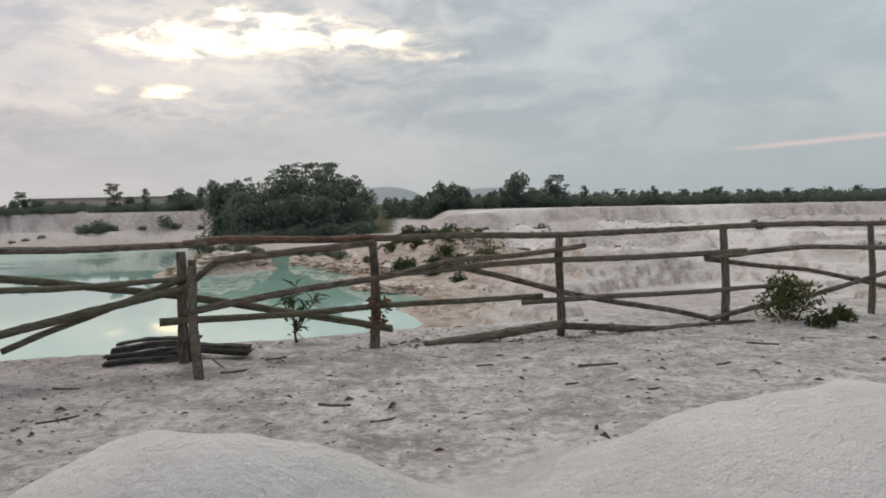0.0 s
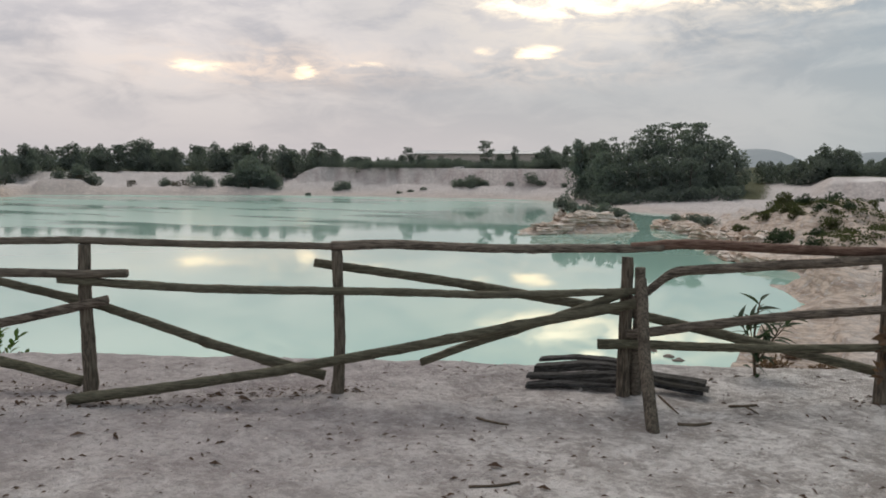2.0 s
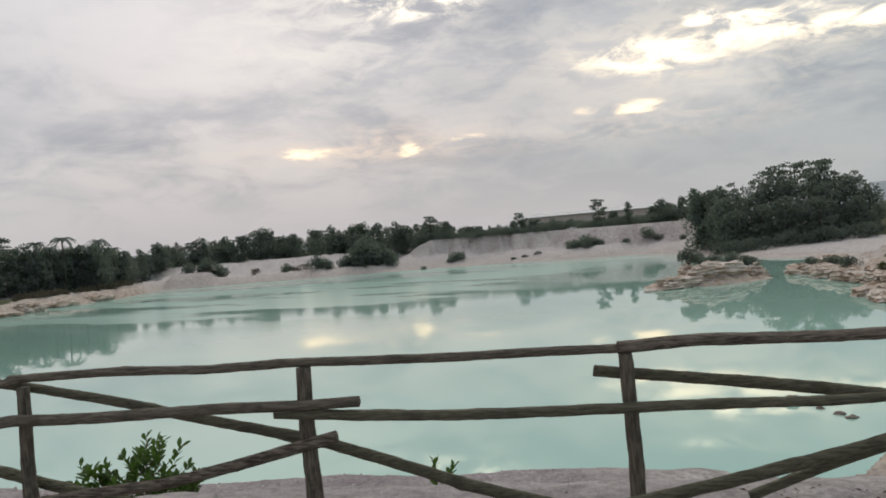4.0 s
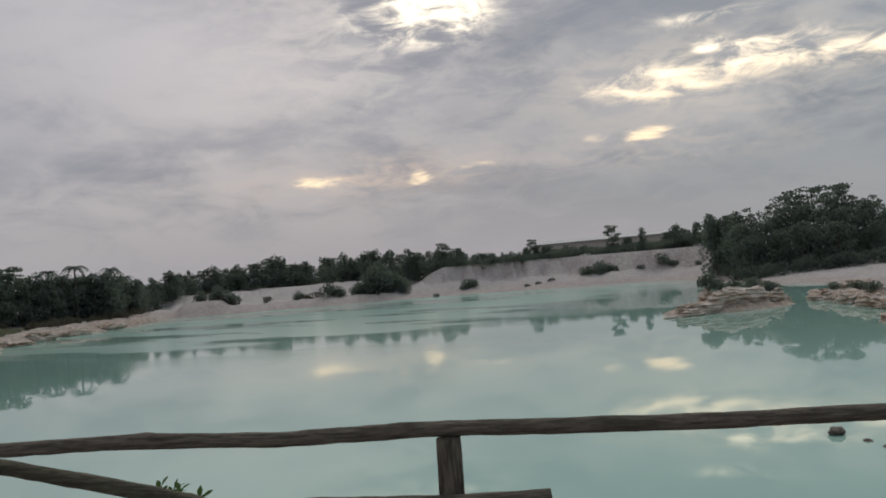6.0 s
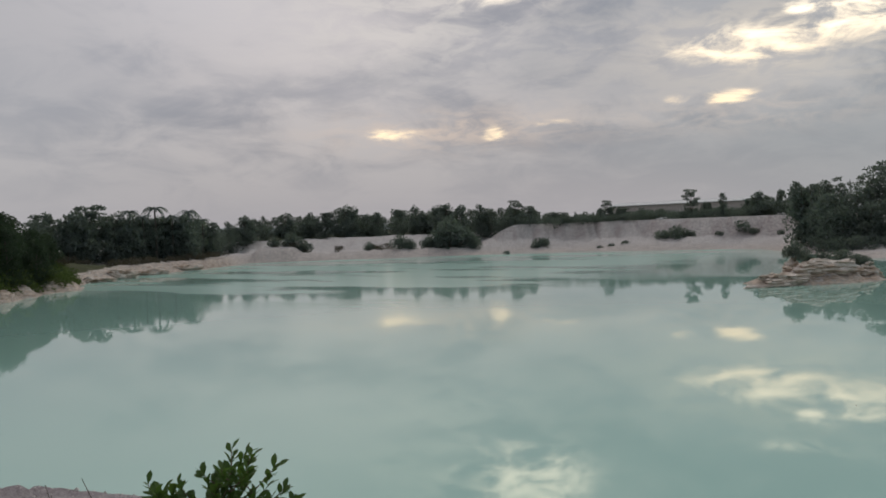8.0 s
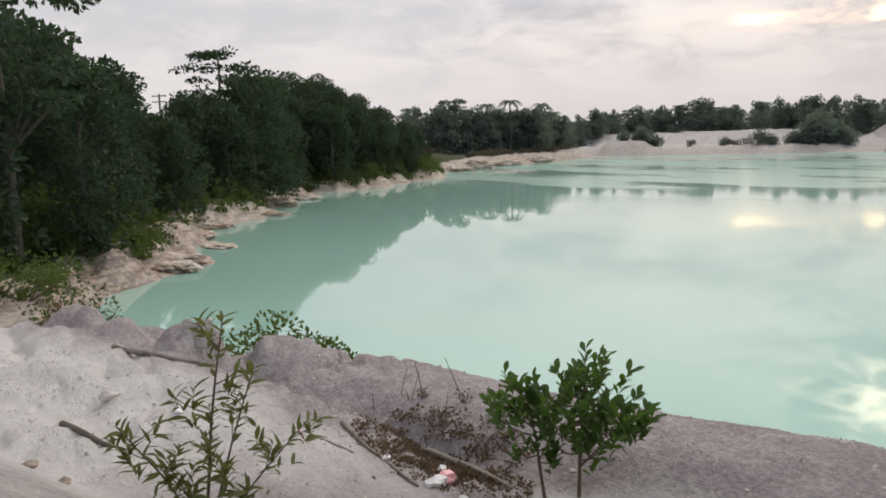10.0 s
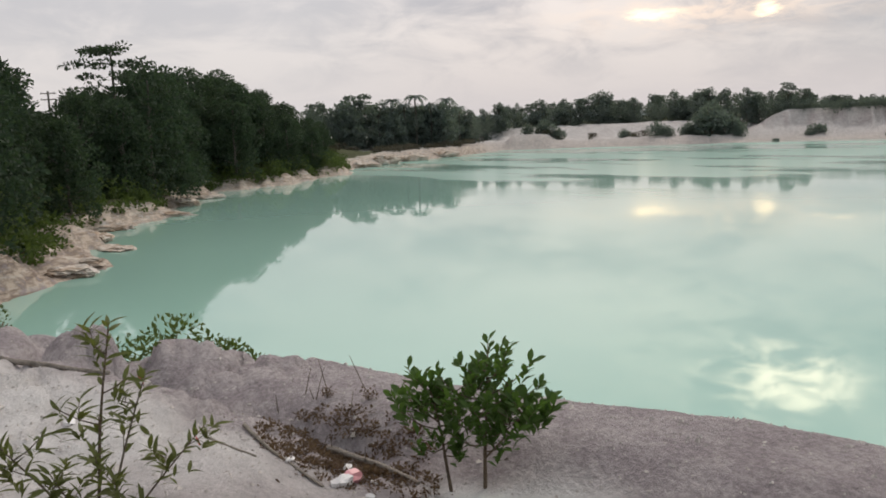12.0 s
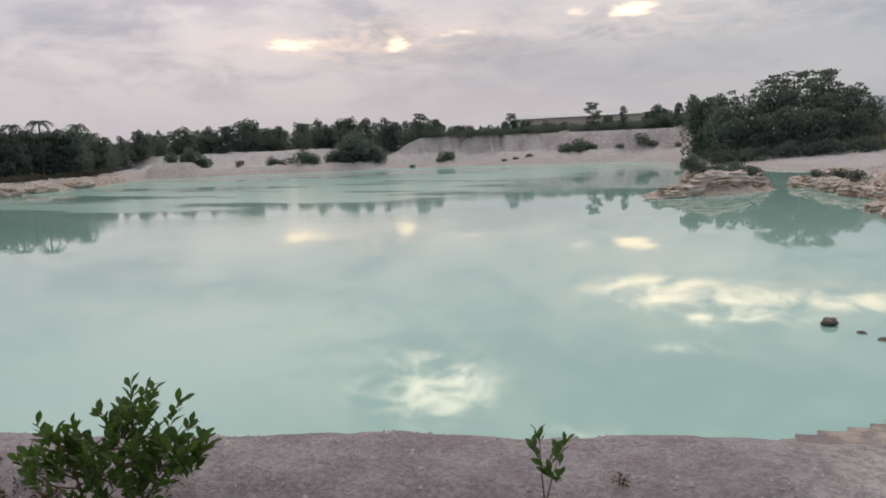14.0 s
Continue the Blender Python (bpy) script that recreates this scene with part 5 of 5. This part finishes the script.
def join_poles(list_of):
    v, f = [], []
    for lv, lf in list_of:
        n = len(v)
        v += [tuple(p) for p in lv]
        f += [tuple(q + n for q in face) for face in lf]
    return v, f


def build_shrub(at, stems, label, seed, me, leaf_size, per, spread, mat, name="shrub", category="shrub", droop=0.0):
    """stems: each one a foot offset, a top offset, a radius and a number of side twigs."""
    rng = random.Random(seed)
    root = thing(name, at, label, category)
    for foot, top, r, twigs, reach in stems:
        foot, top = Vector(foot), Vector(top)
        mid = foot.lerp(top, 0.5) + Vector((rng.uniform(-0.05, 0.05), rng.uniform(-0.05, 0.05), 0))
        stem_v, stem_f = pole([foot - Vector((0, 0, 0.1)), mid, top], r, r * 0.35, 7, seed, 0.1, 0.08)
        ends, poles = [(top, (top - mid).normalized())], []
        for i in range(twigs):
            t = 0.28 + 0.68 * (i + rng.uniform(0, 0.6)) / twigs
            base = foot.lerp(mid, t * 2) if t < 0.5 else mid.lerp(top, t * 2 - 1)
            a = i * 2.4 + rng.uniform(-0.5, 0.5)
            out = reach * (1.15 - 0.75 * abs(t - 0.45)) * rng.uniform(0.6, 1.1)
            end = base + Vector((math.cos(a) * out, math.sin(a) * out, out * rng.uniform(0.35, 0.8) - droop * out))
            knee = base.lerp(end, 0.5) + Vector((0, 0, -0.12 * out))
            poles.append(pole([base, knee, end], r * 0.42, r * 0.2, 5, seed + i, 0.1, 0.08))
            ends.append((end, (end - knee).normalized() + Vector((0, 0, 0.6))))
            if i % 2 == 0:
                e2 = knee + Vector((rng.uniform(-0.5, 0.5) * out, rng.uniform(-0.5, 0.5) * out, out * 0.45))
                poles.append(pole([knee, e2], r * 0.3, r * 0.16, 5, seed + 90 + i, 0.1, 0.08))
                ends.append((e2, (e2 - knee).normalized() + Vector((0, 0, 0.5))))
        stem = mesh_object("stem", stem_v, stem_f, TWIG, root, smooth=True)
        for tv, tf in poles:
            mesh_object("twig", tv, tf, TWIG, stem, smooth=True)
        for end, way in ends:
            whorl(root, me, end, way, per, spread, leaf_size, rng)
    return root


def build_near_plants():
    broad = blade_mesh("leaf", 1.0, 0.42, 0.62, LEAF_GLOSS)
    slender = blade_mesh("leaf", 1.0, 0.24, 0.42, LEAF_OLIVE, 0.2, 0.35)
    olive = blade_mesh("leaf", 1.0, 0.40, 0.5, LEAF_LIGHT, 0.2, 0.3)
    x, y = -13.72, 11.3
    z = ground_z(x, y)
    build_shrub((x, y, z), [((0, 0, 0), (-0.02, 0.12, 1.62), 0.028, 24, 0.66), ((-0.26, -0.34, 0.05), (-0.42, -0.5, 1.38), 0.024, 19, 0.60), ((0.0, 0.03, 0.5), (0.44, 0.62, 1.05), 0.016, 14, 0.5)],
                "young broad-leaved tree with glossy green leaves on the terrace", 61, broad, 0.18, 13, 0.7, LEAF_GLOSS, "sapling", "tree")
    x, y = -14.06, 6.71
    z = ground_z(x, y)
    build_shrub((x, y, z), [((0, 0, 0), (0.12, 0.30, -0.3 - z), 0.02, 5, 0.42), ((0.02, 0.03, 0), (-0.28, 0.70, 1.5), 0.016, 3, 0.36), ((-0.03, 0, 0), (-0.15, -0.72, 1.2), 0.016, 4, 0.36), ((0.05, -0.02, 0), (0.3, -0.38, 0.95), 0.013, 3, 0.32), ((0, 0.05, 0), (0.2, 1.1, 1.0), 0.013, 4, 0.34)],
                "spindly shrub with slender olive leaves on bare stems", 62, slender, 0.185, 15, 1.25, LEAF_OLIVE)
    rng = random.Random(9)
    red = blade_mesh("leaf", 1.0, 0.42, 0.5, RED)
    for px, py, pz in ((-14.0, 7.3, -0.98), (-13.9, 7.75, -1.7)):
        leaf = new("fallen_leaf", red)
        leaf.matrix_world = pose(px, py, pz, 70, 20, rng.uniform(0, 360)) @ Matrix.Scale(0.13, 4)
        tagged(leaf, "single red withered leaf caught on the spindly shrub", "leaf")
    for (x, y), h, tw, seed in (((-9.47, 13.66), 0.78, 2, 63),):
        z = ground_z(x, y)
        build_shrub((x, y, z), [((0, 0, 0), (-0.05, 0.0, h), 0.012, tw, 0.14), ((0, 0, 0), (0.24, 0.08, h * 0.9), 0.010, tw, 0.12)], "small seedling with upright green leaves on the terrace", seed, broad, 0.17, 6, 0.4, LEAF_GLOSS, "seedling", "seedling")
    # bush on the rim
    for dx, dy, s, mat, lab in ((-22.9, 10.3, 1.45, LEAF_LIGHT, "low green bush on the clay rim"), (-22.1, 11.2, 1.0, LEAF_LIGHT, "low green bush on the clay rim")):
        b = make_bush(1.0 * s, 2.0 * s, 640 + int(dx), mat, lab, "bushes on the rim", 0.17, 60, 14)
        b.matrix_world = pose(dx, dy, ground_z(dx, dy) - 0.03)
    for i, (dx, dy, s) in enumerate(((-28.5, 9.0, 1.3), (-31.0, 10.0, 1.6), (-36.0, 9.0, 2.2), (-39.0, 12.0, 1.6), (-45.0, 8.5, 3.0), (-50.0, 9.5, 3.2), (-54.0, 7.5, 4.0), (-42.0, 6.0, 2.6))):
        b = make_bush(0.8 * s, 1.6 * s, 650 + i, LEAF_DRY if i % 3 == 1 else LEAF_LIGHT, "scrubby weeds on the clay bank" if i % 3 != 1 else "dry brown weeds on the clay bank", "weeds on the clay bank", 0.14 * s ** 0.5, 60, 12)
        b.matrix_world = pose(dx, dy, ground_z(dx, dy) - 0.05)
    # plant that stands behind the fence, and the bush at the foot of a post
    x, y = -1.17, 7.92
    z = ground_z(x, y)
    build_shrub((x, y, z), [((0, 0, 0), (0.0, 0.0, 0.55 - z), 0.014, 2, 0.10), ((0, 0, 0.2), (0.16, 0.05, 0.40 - z), 0.008, 0, 0.1), ((0, 0, 0.2), (-0.14, 0.03, 0.38 - z), 0.008, 0, 0.1), ((0, 0, 0.25), (0.22, -0.03, 0.44 - z), 0.007, 0, 0.1), ((0, 0, 0.2), (0.06, 0.1, 0.37 - z), 0.007, 0, 0.1), ((0, 0, 0.25), (-0.06, -0.06, 0.42 - z), 0.007, 0, 0.1)],
                "dark leafy seedling behind the pole fence", 66, blade_mesh("leaf", 1.0, 0.26, 0.42, LEAF_DARK, 0.2, 0.5), 0.14, 8, 1.15, LEAF_DARK, "seedling", "seedling", 0.9)
    b = make_bush(0.6, 0.8, 67, LEAF_HEAP, "bushy olive weed at the foot of a fence post", "", 0.045, 120, 16)
    b.matrix_world = pose(3.92, 8.6, ground_z(3.92, 8.6) - 0.02)
    b = make_bush(0.16, 0.26, 68, LEAF_HEAP, "small olive weed on the sand", "small weeds by the fence", 0.06, 40, 6)
    b.matrix_world = pose(4.05, 8.15, ground_z(4.05, 8.15) - 0.01)
    c = copy_thing(b, pose(4.45, 8.5, ground_z(4.45, 8.5) - 0.01, 0, 0, 60))
    c["group"] = "small weeds by the fence"
    for i, (x, y, h) in enumerate(((-8.72, 14.2, 0.22), (-15.9, 11.6, 0.4), (-15.4, 11.8, 0.32), (-16.6, 11.4, 0.3), (-17.2, 11.0, 0.25))):
        b = make_bush(h, h * 0.9, 680 + i, LEAF_DRY, "dry weed tuft on the mauve clay", "dry weed tufts", 0.03 + h * 0.04, 14, 8)
        b.matrix_world = pose(x, y, ground_z(x, y) - 0.01)
    # rag of dry leaves caught on a post
    v, f = leaf_cloud([(-0.36, 7.36, 0.44), (-0.33, 7.36, 0.36), (-0.38, 7.38, 0.22)], 0.05, 22, 0.08, 3, 1.2, 0.5)
    tagged(mesh_object("dry_creeper", v, f, LEAF_DRY), "withered creeper clinging to a fence post", "creeper")


build_near_plants()


# ---------------------------------------------------------------- loose things on the ground
def lying_stick(points, r, seed, label, mat=None, group="", name="stick"):
    line = [(x, y, ground_z(x, y) + r * 0.6 + (p[0] if p else 0.0)) for x, y, *p in points]
    v, f = pole(line, r, r * 0.6, 7, seed, 0.15, 0.05)
    return tagged(mesh_object(name, v, f, mat or TWIG, smooth=True), label, "stick", group)


def build_loose():
    rng = random.Random(33)
    # sheets of charred bark leaning on the ground behind the brace
    root = thing("bark_pile", (-2.05, 7.18, ground_z(-2.05, 7.18)), "stack of charred black bark strips at the fence foot", "bark")
    for i in range(9):
        n = 16
        x0, x1 = (-0.58 + rng.uniform(-0.015, 0.015), 0.10 + rng.uniform(-0.05, 0.05)) if i < 6 else (0.02 + rng.uniform(-0.04, 0.04), 0.58 + rng.uniform(-0.03, 0.03))
        tier_no = i if i < 6 else i - 5
        slant = rng.uniform(-0.04, 0.22)
        off, lift, width = -0.14 + 0.042 * tier_no + rng.uniform(-0.015, 0.015), 0.012 + 0.024 * tier_no, 0.13 + rng.uniform(-0.015, 0.02)
        strips = []
        for j in range(n + 1):
            t = j / n
            x = x0 + (x1 - x0) * t
            arch = 0.05 * math.cos(x * 2.4) + 0.006 * math.sin(11 * x + i) - 0.03
            for w, dz in ((-0.5, -0.002), (-0.46, 0.018), (0.0, 0.026 + 0.003 * math.sin(31 * x + i)), (0.5, 0.012), (0.0, 0.002)):
                strips.append((x + rng.uniform(-0.003, 0.003), off + slant * x + w * width * (1 + 0.06 * math.sin(17 * x + 2 * i)), lift + arch + dz))
        faces = [(0, 1, 2, 3, 4), tuple(n * 5 + q for q in (4, 3, 2, 1, 0))]
        for j in range(n):
            for q in range(5):
                a, b = j * 5 + q, j * 5 + (q + 1) % 5
                faces.append((a, a + 5, b + 5, b))
        mesh_object("bark_strip", strips, faces, CHARRED, root)
    # sticks scattered by the fence
    sticks = [((0.45, 6.48), (0.72, 6.6), 0.018), ((1.22, 6.28), (1.6, 6.36), 0.02), ((-0.66, 5.3), (-0.34, 5.26), 0.014), ((1.5, 5.36), (1.7, 5.46), 0.013), ((-0.3, 4.82), (-0.12, 4.98), 0.011),
              ((-1.55, 6.42), (-1.28, 6.62), 0.014), ((-1.22, 7.0), (-1.02, 6.72), 0.012), ((-1.75, 7.0), (-1.55, 6.6), 0.012), ((-1.3, 6.95), (-1.05, 7.08), 0.014), ((1.0, 5.62), (1.2, 5.72), 0.012), ((-2.35, 5.05), (-2.1, 5.2), 0.013),
              ((-2.7, 6.1), (-2.35, 6.0), 0.010), ((2.3, 6.3), (2.6, 6.45), 0.012), ((2.9, 7.2), (3.2, 7.1), 0.014), ((0.1, 7.0), (0.3, 6.9), 0.010), ((3.6, 7.6), (4.1, 7.5), 0.014)]
    for i, (a, b, r) in enumerate(sticks):
        short = (0.5, 0.85, 0.65)[i % 3]
        b = (a[0] + (b[0] - a[0]) * short, a[1] + (b[1] - a[1]) * short)
        lying_stick([a, ((a[0] + b[0]) / 2 + 0.02, (a[1] + b[1]) / 2 - 0.02), b], r * (0.5 + 0.3 * (i % 3) / 2), 700 + i, "dark dry stick lying on the sand", group="sticks on the sand")
    wire = [(-2.52, 4.52), (-2.42, 4.56), (-2.33, 4.53), (-2.31, 4.47)]
    v, f = pole([(x, y, ground_z(x, y) + 0.006) for x, y in wire], 0.004, 0.004, 6, 741, 0.02, 0.02)
    tagged(mesh_object("wire", v, f, PLASTIC, smooth=True), "short bent white wire lying on the sand", "wire")
    lying_stick([(-17.9, 5.8), (-17.4, 6.0), (-17.0, 6.35)], 0.05, 730, "weathered piece of driftwood on the white ramp", WEATHERED)
    lying_stick([(-22.6, 7.2), (-21.6, 7.6), (-20.6, 8.6)], 0.06, 731, "long grey dead branch among the clay knobs", PALE_WOOD, name="dead_branch")
    lying_stick([(-17.0, 9.5), (-15.9, 9.4), (-14.85, 9.6)], 0.032, 732, "pale dead branch lying in the litter", PALE_WOOD, name="dead_branch")
    lying_stick([(-16.0, 10.3, 0.1), (-15.2, 10.6, 0.08), (-14.4, 10.75)], 0.042, 733, "pale dead branch lying in the litter", PALE_WOOD, name="dead_branch")
    lying_stick([(-16.4, 8.7), (-15.7, 9.1)], 0.028, 734, "short grey dead branch in the litter", PALE_WOOD, name="dead_branch")
    # heap of dead leaves
    g = np.random.default_rng(5)
    spots = []
    for _ in range(260):
        a, r = g.uniform(0, 6.283), g.uniform(0, 1) ** 0.6
        x, y = -15.7 + 1.6 * r * math.cos(a) + 0.3 * r * math.sin(a), 10.4 + 1.0 * r * math.sin(a)
        spots.append((x, y, ground_z(x, y) + 0.015 + 0.03 * (1 - r)))
    v, f = leaf_cloud(spots, 0.10, 20, 0.06, 6, 0.16, 0.6)
    tagged(mesh_object("dead_leaves", v, f, LEAF_DRY), "heap of dead brown leaves below the clay ridge", "leaves", kind="stuff")
    twigs = []
    for i in range(14):
        x, y = -16.3 + g.uniform(-1.3, 1.2), 11.1 + g.uniform(-0.8, 0.7)
        z = ground_z(x, y)
        twigs.append(pole([(x, y, z), (x + g.uniform(-0.2, 0.2), y + g.uniform(-0.2, 0.2), z + g.uniform(0.15, 0.6))], 0.008, 0.004, 5, 900 + i, 0.1, 0.1))
    v, f = join_poles(twigs)
    tagged(mesh_object("dry_twigs", v, f, TWIG), "bare dry twigs standing in the dead leaves", "twigs", kind="stuff")
    # rubbish: crumpled wrappers and a cup
    for i, (x, y, s, mat, lab) in enumerate(((-14.9, 10.0, 0.16, PINK, "crumpled pink plastic wrapper on the dead leaves"), (-14.82, 9.86, 0.15, PLASTIC, "crumpled white plastic wrapper on the dead leaves"),
                                             (-15.2, 10.15, 0.11, PLASTIC, "crumpled white plastic wrapper on the dead leaves"), (-15.55, 9.5, 0.07, PLASTIC, "small white plastic scrap on the clay"), (-14.3, 9.95, 0.06, PLASTIC, "small white plastic scrap on the clay"),
                                             (-17.9, 7.35, 0.12, PLASTIC, "small white plastic scrap on the clay"), (-14.75, 10.3, 0.06, PLASTIC, "small white plastic scrap on the clay"))):
        bm = bmesh.new()
        bmesh.ops.create_icosphere(bm, subdivisions=2, radius=s)
        for v in bm.verts:
            n = noise.noise_vector(v.co * 9 + Vector((i * 7, 0, 0)))
            v.co = Vector((v.co.x * 1.2, v.co.y * 0.7, v.co.z * 0.5)) + n * s * 0.4
        me = bpy.data.meshes.new("wrapper")
        bm.to_mesh(me)
        bm.free()
        me.materials.append(mat)
        ob = new("wrapper", me)
        ob.matrix_world = pose(x, y, ground_z(x, y) + s * 0.3, 0, 0, rng.uniform(0, 180))
        tagged(ob, lab, "litter", "litter below the ridge")
    # stones
    for i, (x, y, s, mat) in enumerate(((-14.05, 9.75, 0.20, CLAY), (-19.2, 6.6, 0.12, CLAY), (-16.5, 5.3, 0.08, OCHRE_ROCK), (-15.8, 5.6, 0.07, OCHRE_ROCK), (-20.2, 9.0, 0.16, CLAY), (-12.4, 11.4, 0.05, CLAY))):
        stone("stone", x, y, ground_z(x, y) + s * 0.25, s, mat, 40 + i, "pale lump of clay lying on the ground", "clay lumps")
    # stump and clods standing in the shallow water
    for i, (x, y, s) in enumerate(((-9.1, 49.2, 0.34), (-13.2, 51.5, 0.1), (-7.6, 48.0, 0.24), (-6.6, 46.9, 0.3), (-6.0, 46.2, 0.3))):
        stone("mud_clod", x, y, WATER + (s * 0.5 if i == 0 else -0.06), s, MUD, 60 + i, "dark clod of clay standing out of the water", "clods in the water")
    # pale lumps on the far bank's rim
    for i in range(16):
        x, y = at_bearing(102.4 + 0.22 * (i % 8) + (7.5 if i > 12 else 0), 284 + (i > 12) * 10 + rng.uniform(-2, 2))
        stone("clay_lump", x, y, ground_z(x, y) + 0.2, rng.uniform(0.4, 0.9), SAND_LUMP, 80 + i, "white clay lump on the rim of the far bank", "lumps on the far rim")


def stone(name, x, y, z, s, mat, seed, label, group):
    bm = bmesh.new()
    bmesh.ops.create_icosphere(bm, subdivisions=3, radius=s)
    for v in bm.verts:
        n = noise.noise(v.co / s * 1.3 + Vector((seed * 3.1, 0, 0)))
        m = noise.noise(v.co / s * 4 + Vector((0, seed * 2.3, 0)))
        v.co = Vector((v.co.x * 1.25, v.co.y, v.co.z * 0.65)) * (1 + 0.35 * n + 0.12 * m)
    me = bpy.data.meshes.new(name)
    bm.to_mesh(me)
    bm.free()
    me.materials.append(mat)
    ob = new(name, me)
    ob.matrix_world = pose(x, y, z, 0, 0, seed * 37)
    return tagged(ob, label, "stone", group)


SAND_LUMP = plain_material("white_clay", (0.72, 0.69, 0.67), 0.95, 0.12, 2.0)
build_loose()


# ---------------------------------------------------------------- crumbs, twigs and pebbles strewn over the sand
def build_strewn():
    g = np.random.default_rng(77)
    bits, pebbles, clods = [], [], []
    n = 3600
    x = g.uniform(-9.5, 7, n)
    y = g.uniform(3.9, 9.0, n)
    keep = (np.abs(past_fence(x, y) + 1.6) < 2.4)
    x, y = x[keep], y[keep]
    x = np.concatenate([x, -15.2 + g.normal(0, 1.6, 420)])
    y = np.concatenate([y, 9.9 + g.normal(0, 1.0, 420)])
    for x0, x1, back in ((-5.4, -4.2, -0.22), (-4.5, -3.5, 0.06), (-7.0, -5.1, 0.06), (-0.6, 0.1, 0.0), (0.1, 1.5, -0.12), (1.4, 3.3, -0.1)):
        u = g.uniform(x0, x1, 130)
        x = np.concatenate([x, u])
        y = np.concatenate([y, np.array([fence_y(q) for q in u]) + back + g.normal(0, 0.09, 130)])
    z = ground_height(x, y)
    for i in range(len(x)):
        a, L = g.uniform(0, 6.283), g.uniform(0.012, 0.055) * (1 if g.uniform() < 0.93 else 2.3)
        r = L * g.uniform(0.08, 0.22)
        c, s = math.cos(a), math.sin(a)
        bits.append(([(x[i] + c * u * L - s * w * r, y[i] + s * u * L + c * w * r, z[i] + h * r + 0.002) for u, w, h in ((-0.5, 0, 0), (0, -0.6, 0.5), (0.5, 0, 0.3), (0, 0.6, 0.2), (0, 0, 1.4))],
                     [(0, 1, 4), (1, 2, 4), (2, 3, 4), (3, 0, 4)]))
    v, f = join_poles(bits)
    tagged(mesh_object("crumbs", v, f, LEAF_DRY), "dark crumbs of bark and leaf strewn over the sand", "debris", kind="stuff")
    m = 5200
    px = np.concatenate([g.uniform(-9, 6.5, m), g.uniform(-24, -6, m)])
    py = np.concatenate([g.uniform(1.2, 8.8, m), g.uniform(5, 16, m)])
    s = past_fence(px, py)
    keep = np.where(np.arange(2 * m) < m, s < 1.2, (s > 4) & (s < 11.5))
    px, py = px[keep], py[keep]
    clear = hump(px, py, -0.75, 2.75, 1.15, 0.85, 5, 2) + hump(px, py, 1.95, 3.1, 1.75, 1.15, -10, 2) < 0.25
    px, py, s = px[clear], py[clear], s[keep][clear]
    pz = ground_height(px, py)
    rad = g.uniform(0.006, 0.022, len(px)) * np.where(g.uniform(size=len(px)) < 0.05, 2.0, 1.0) * np.where(s > 3, 1.5, 0.75)
    k = np.array([[1, 0, 0], [0, 1, 0], [-1, 0, 0], [0, -1, 0], [0, 0, 0.8]])
    turn = g.uniform(0, 6.283, len(px))
    cs, sn = np.cos(turn)[:, None], np.sin(turn)[:, None]
    jit = g.uniform(0.6, 1.4, (len(px), 5))
    vx = px[:, None] + (k[:, 0] * cs - k[:, 1] * sn) * rad[:, None] * jit
    vy = py[:, None] + (k[:, 0] * sn + k[:, 1] * cs) * rad[:, None] * jit
    vz = pz[:, None] + k[:, 2] * rad[:, None] * jit - 0.002
    verts = np.stack([vx, vy, vz], -1).reshape(-1, 3)
    base = np.arange(len(px))[:, None, None] * 5
    tris = (base + np.array([[0, 1, 4], [1, 2, 4], [2, 3, 4], [3, 0, 4]])).reshape(-1, 3)
    tagged(mesh_object("pebbles", verts, tris, CLAY), "small pale clods scattered over the sandy ground", "pebbles", kind="stuff")


build_strewn()
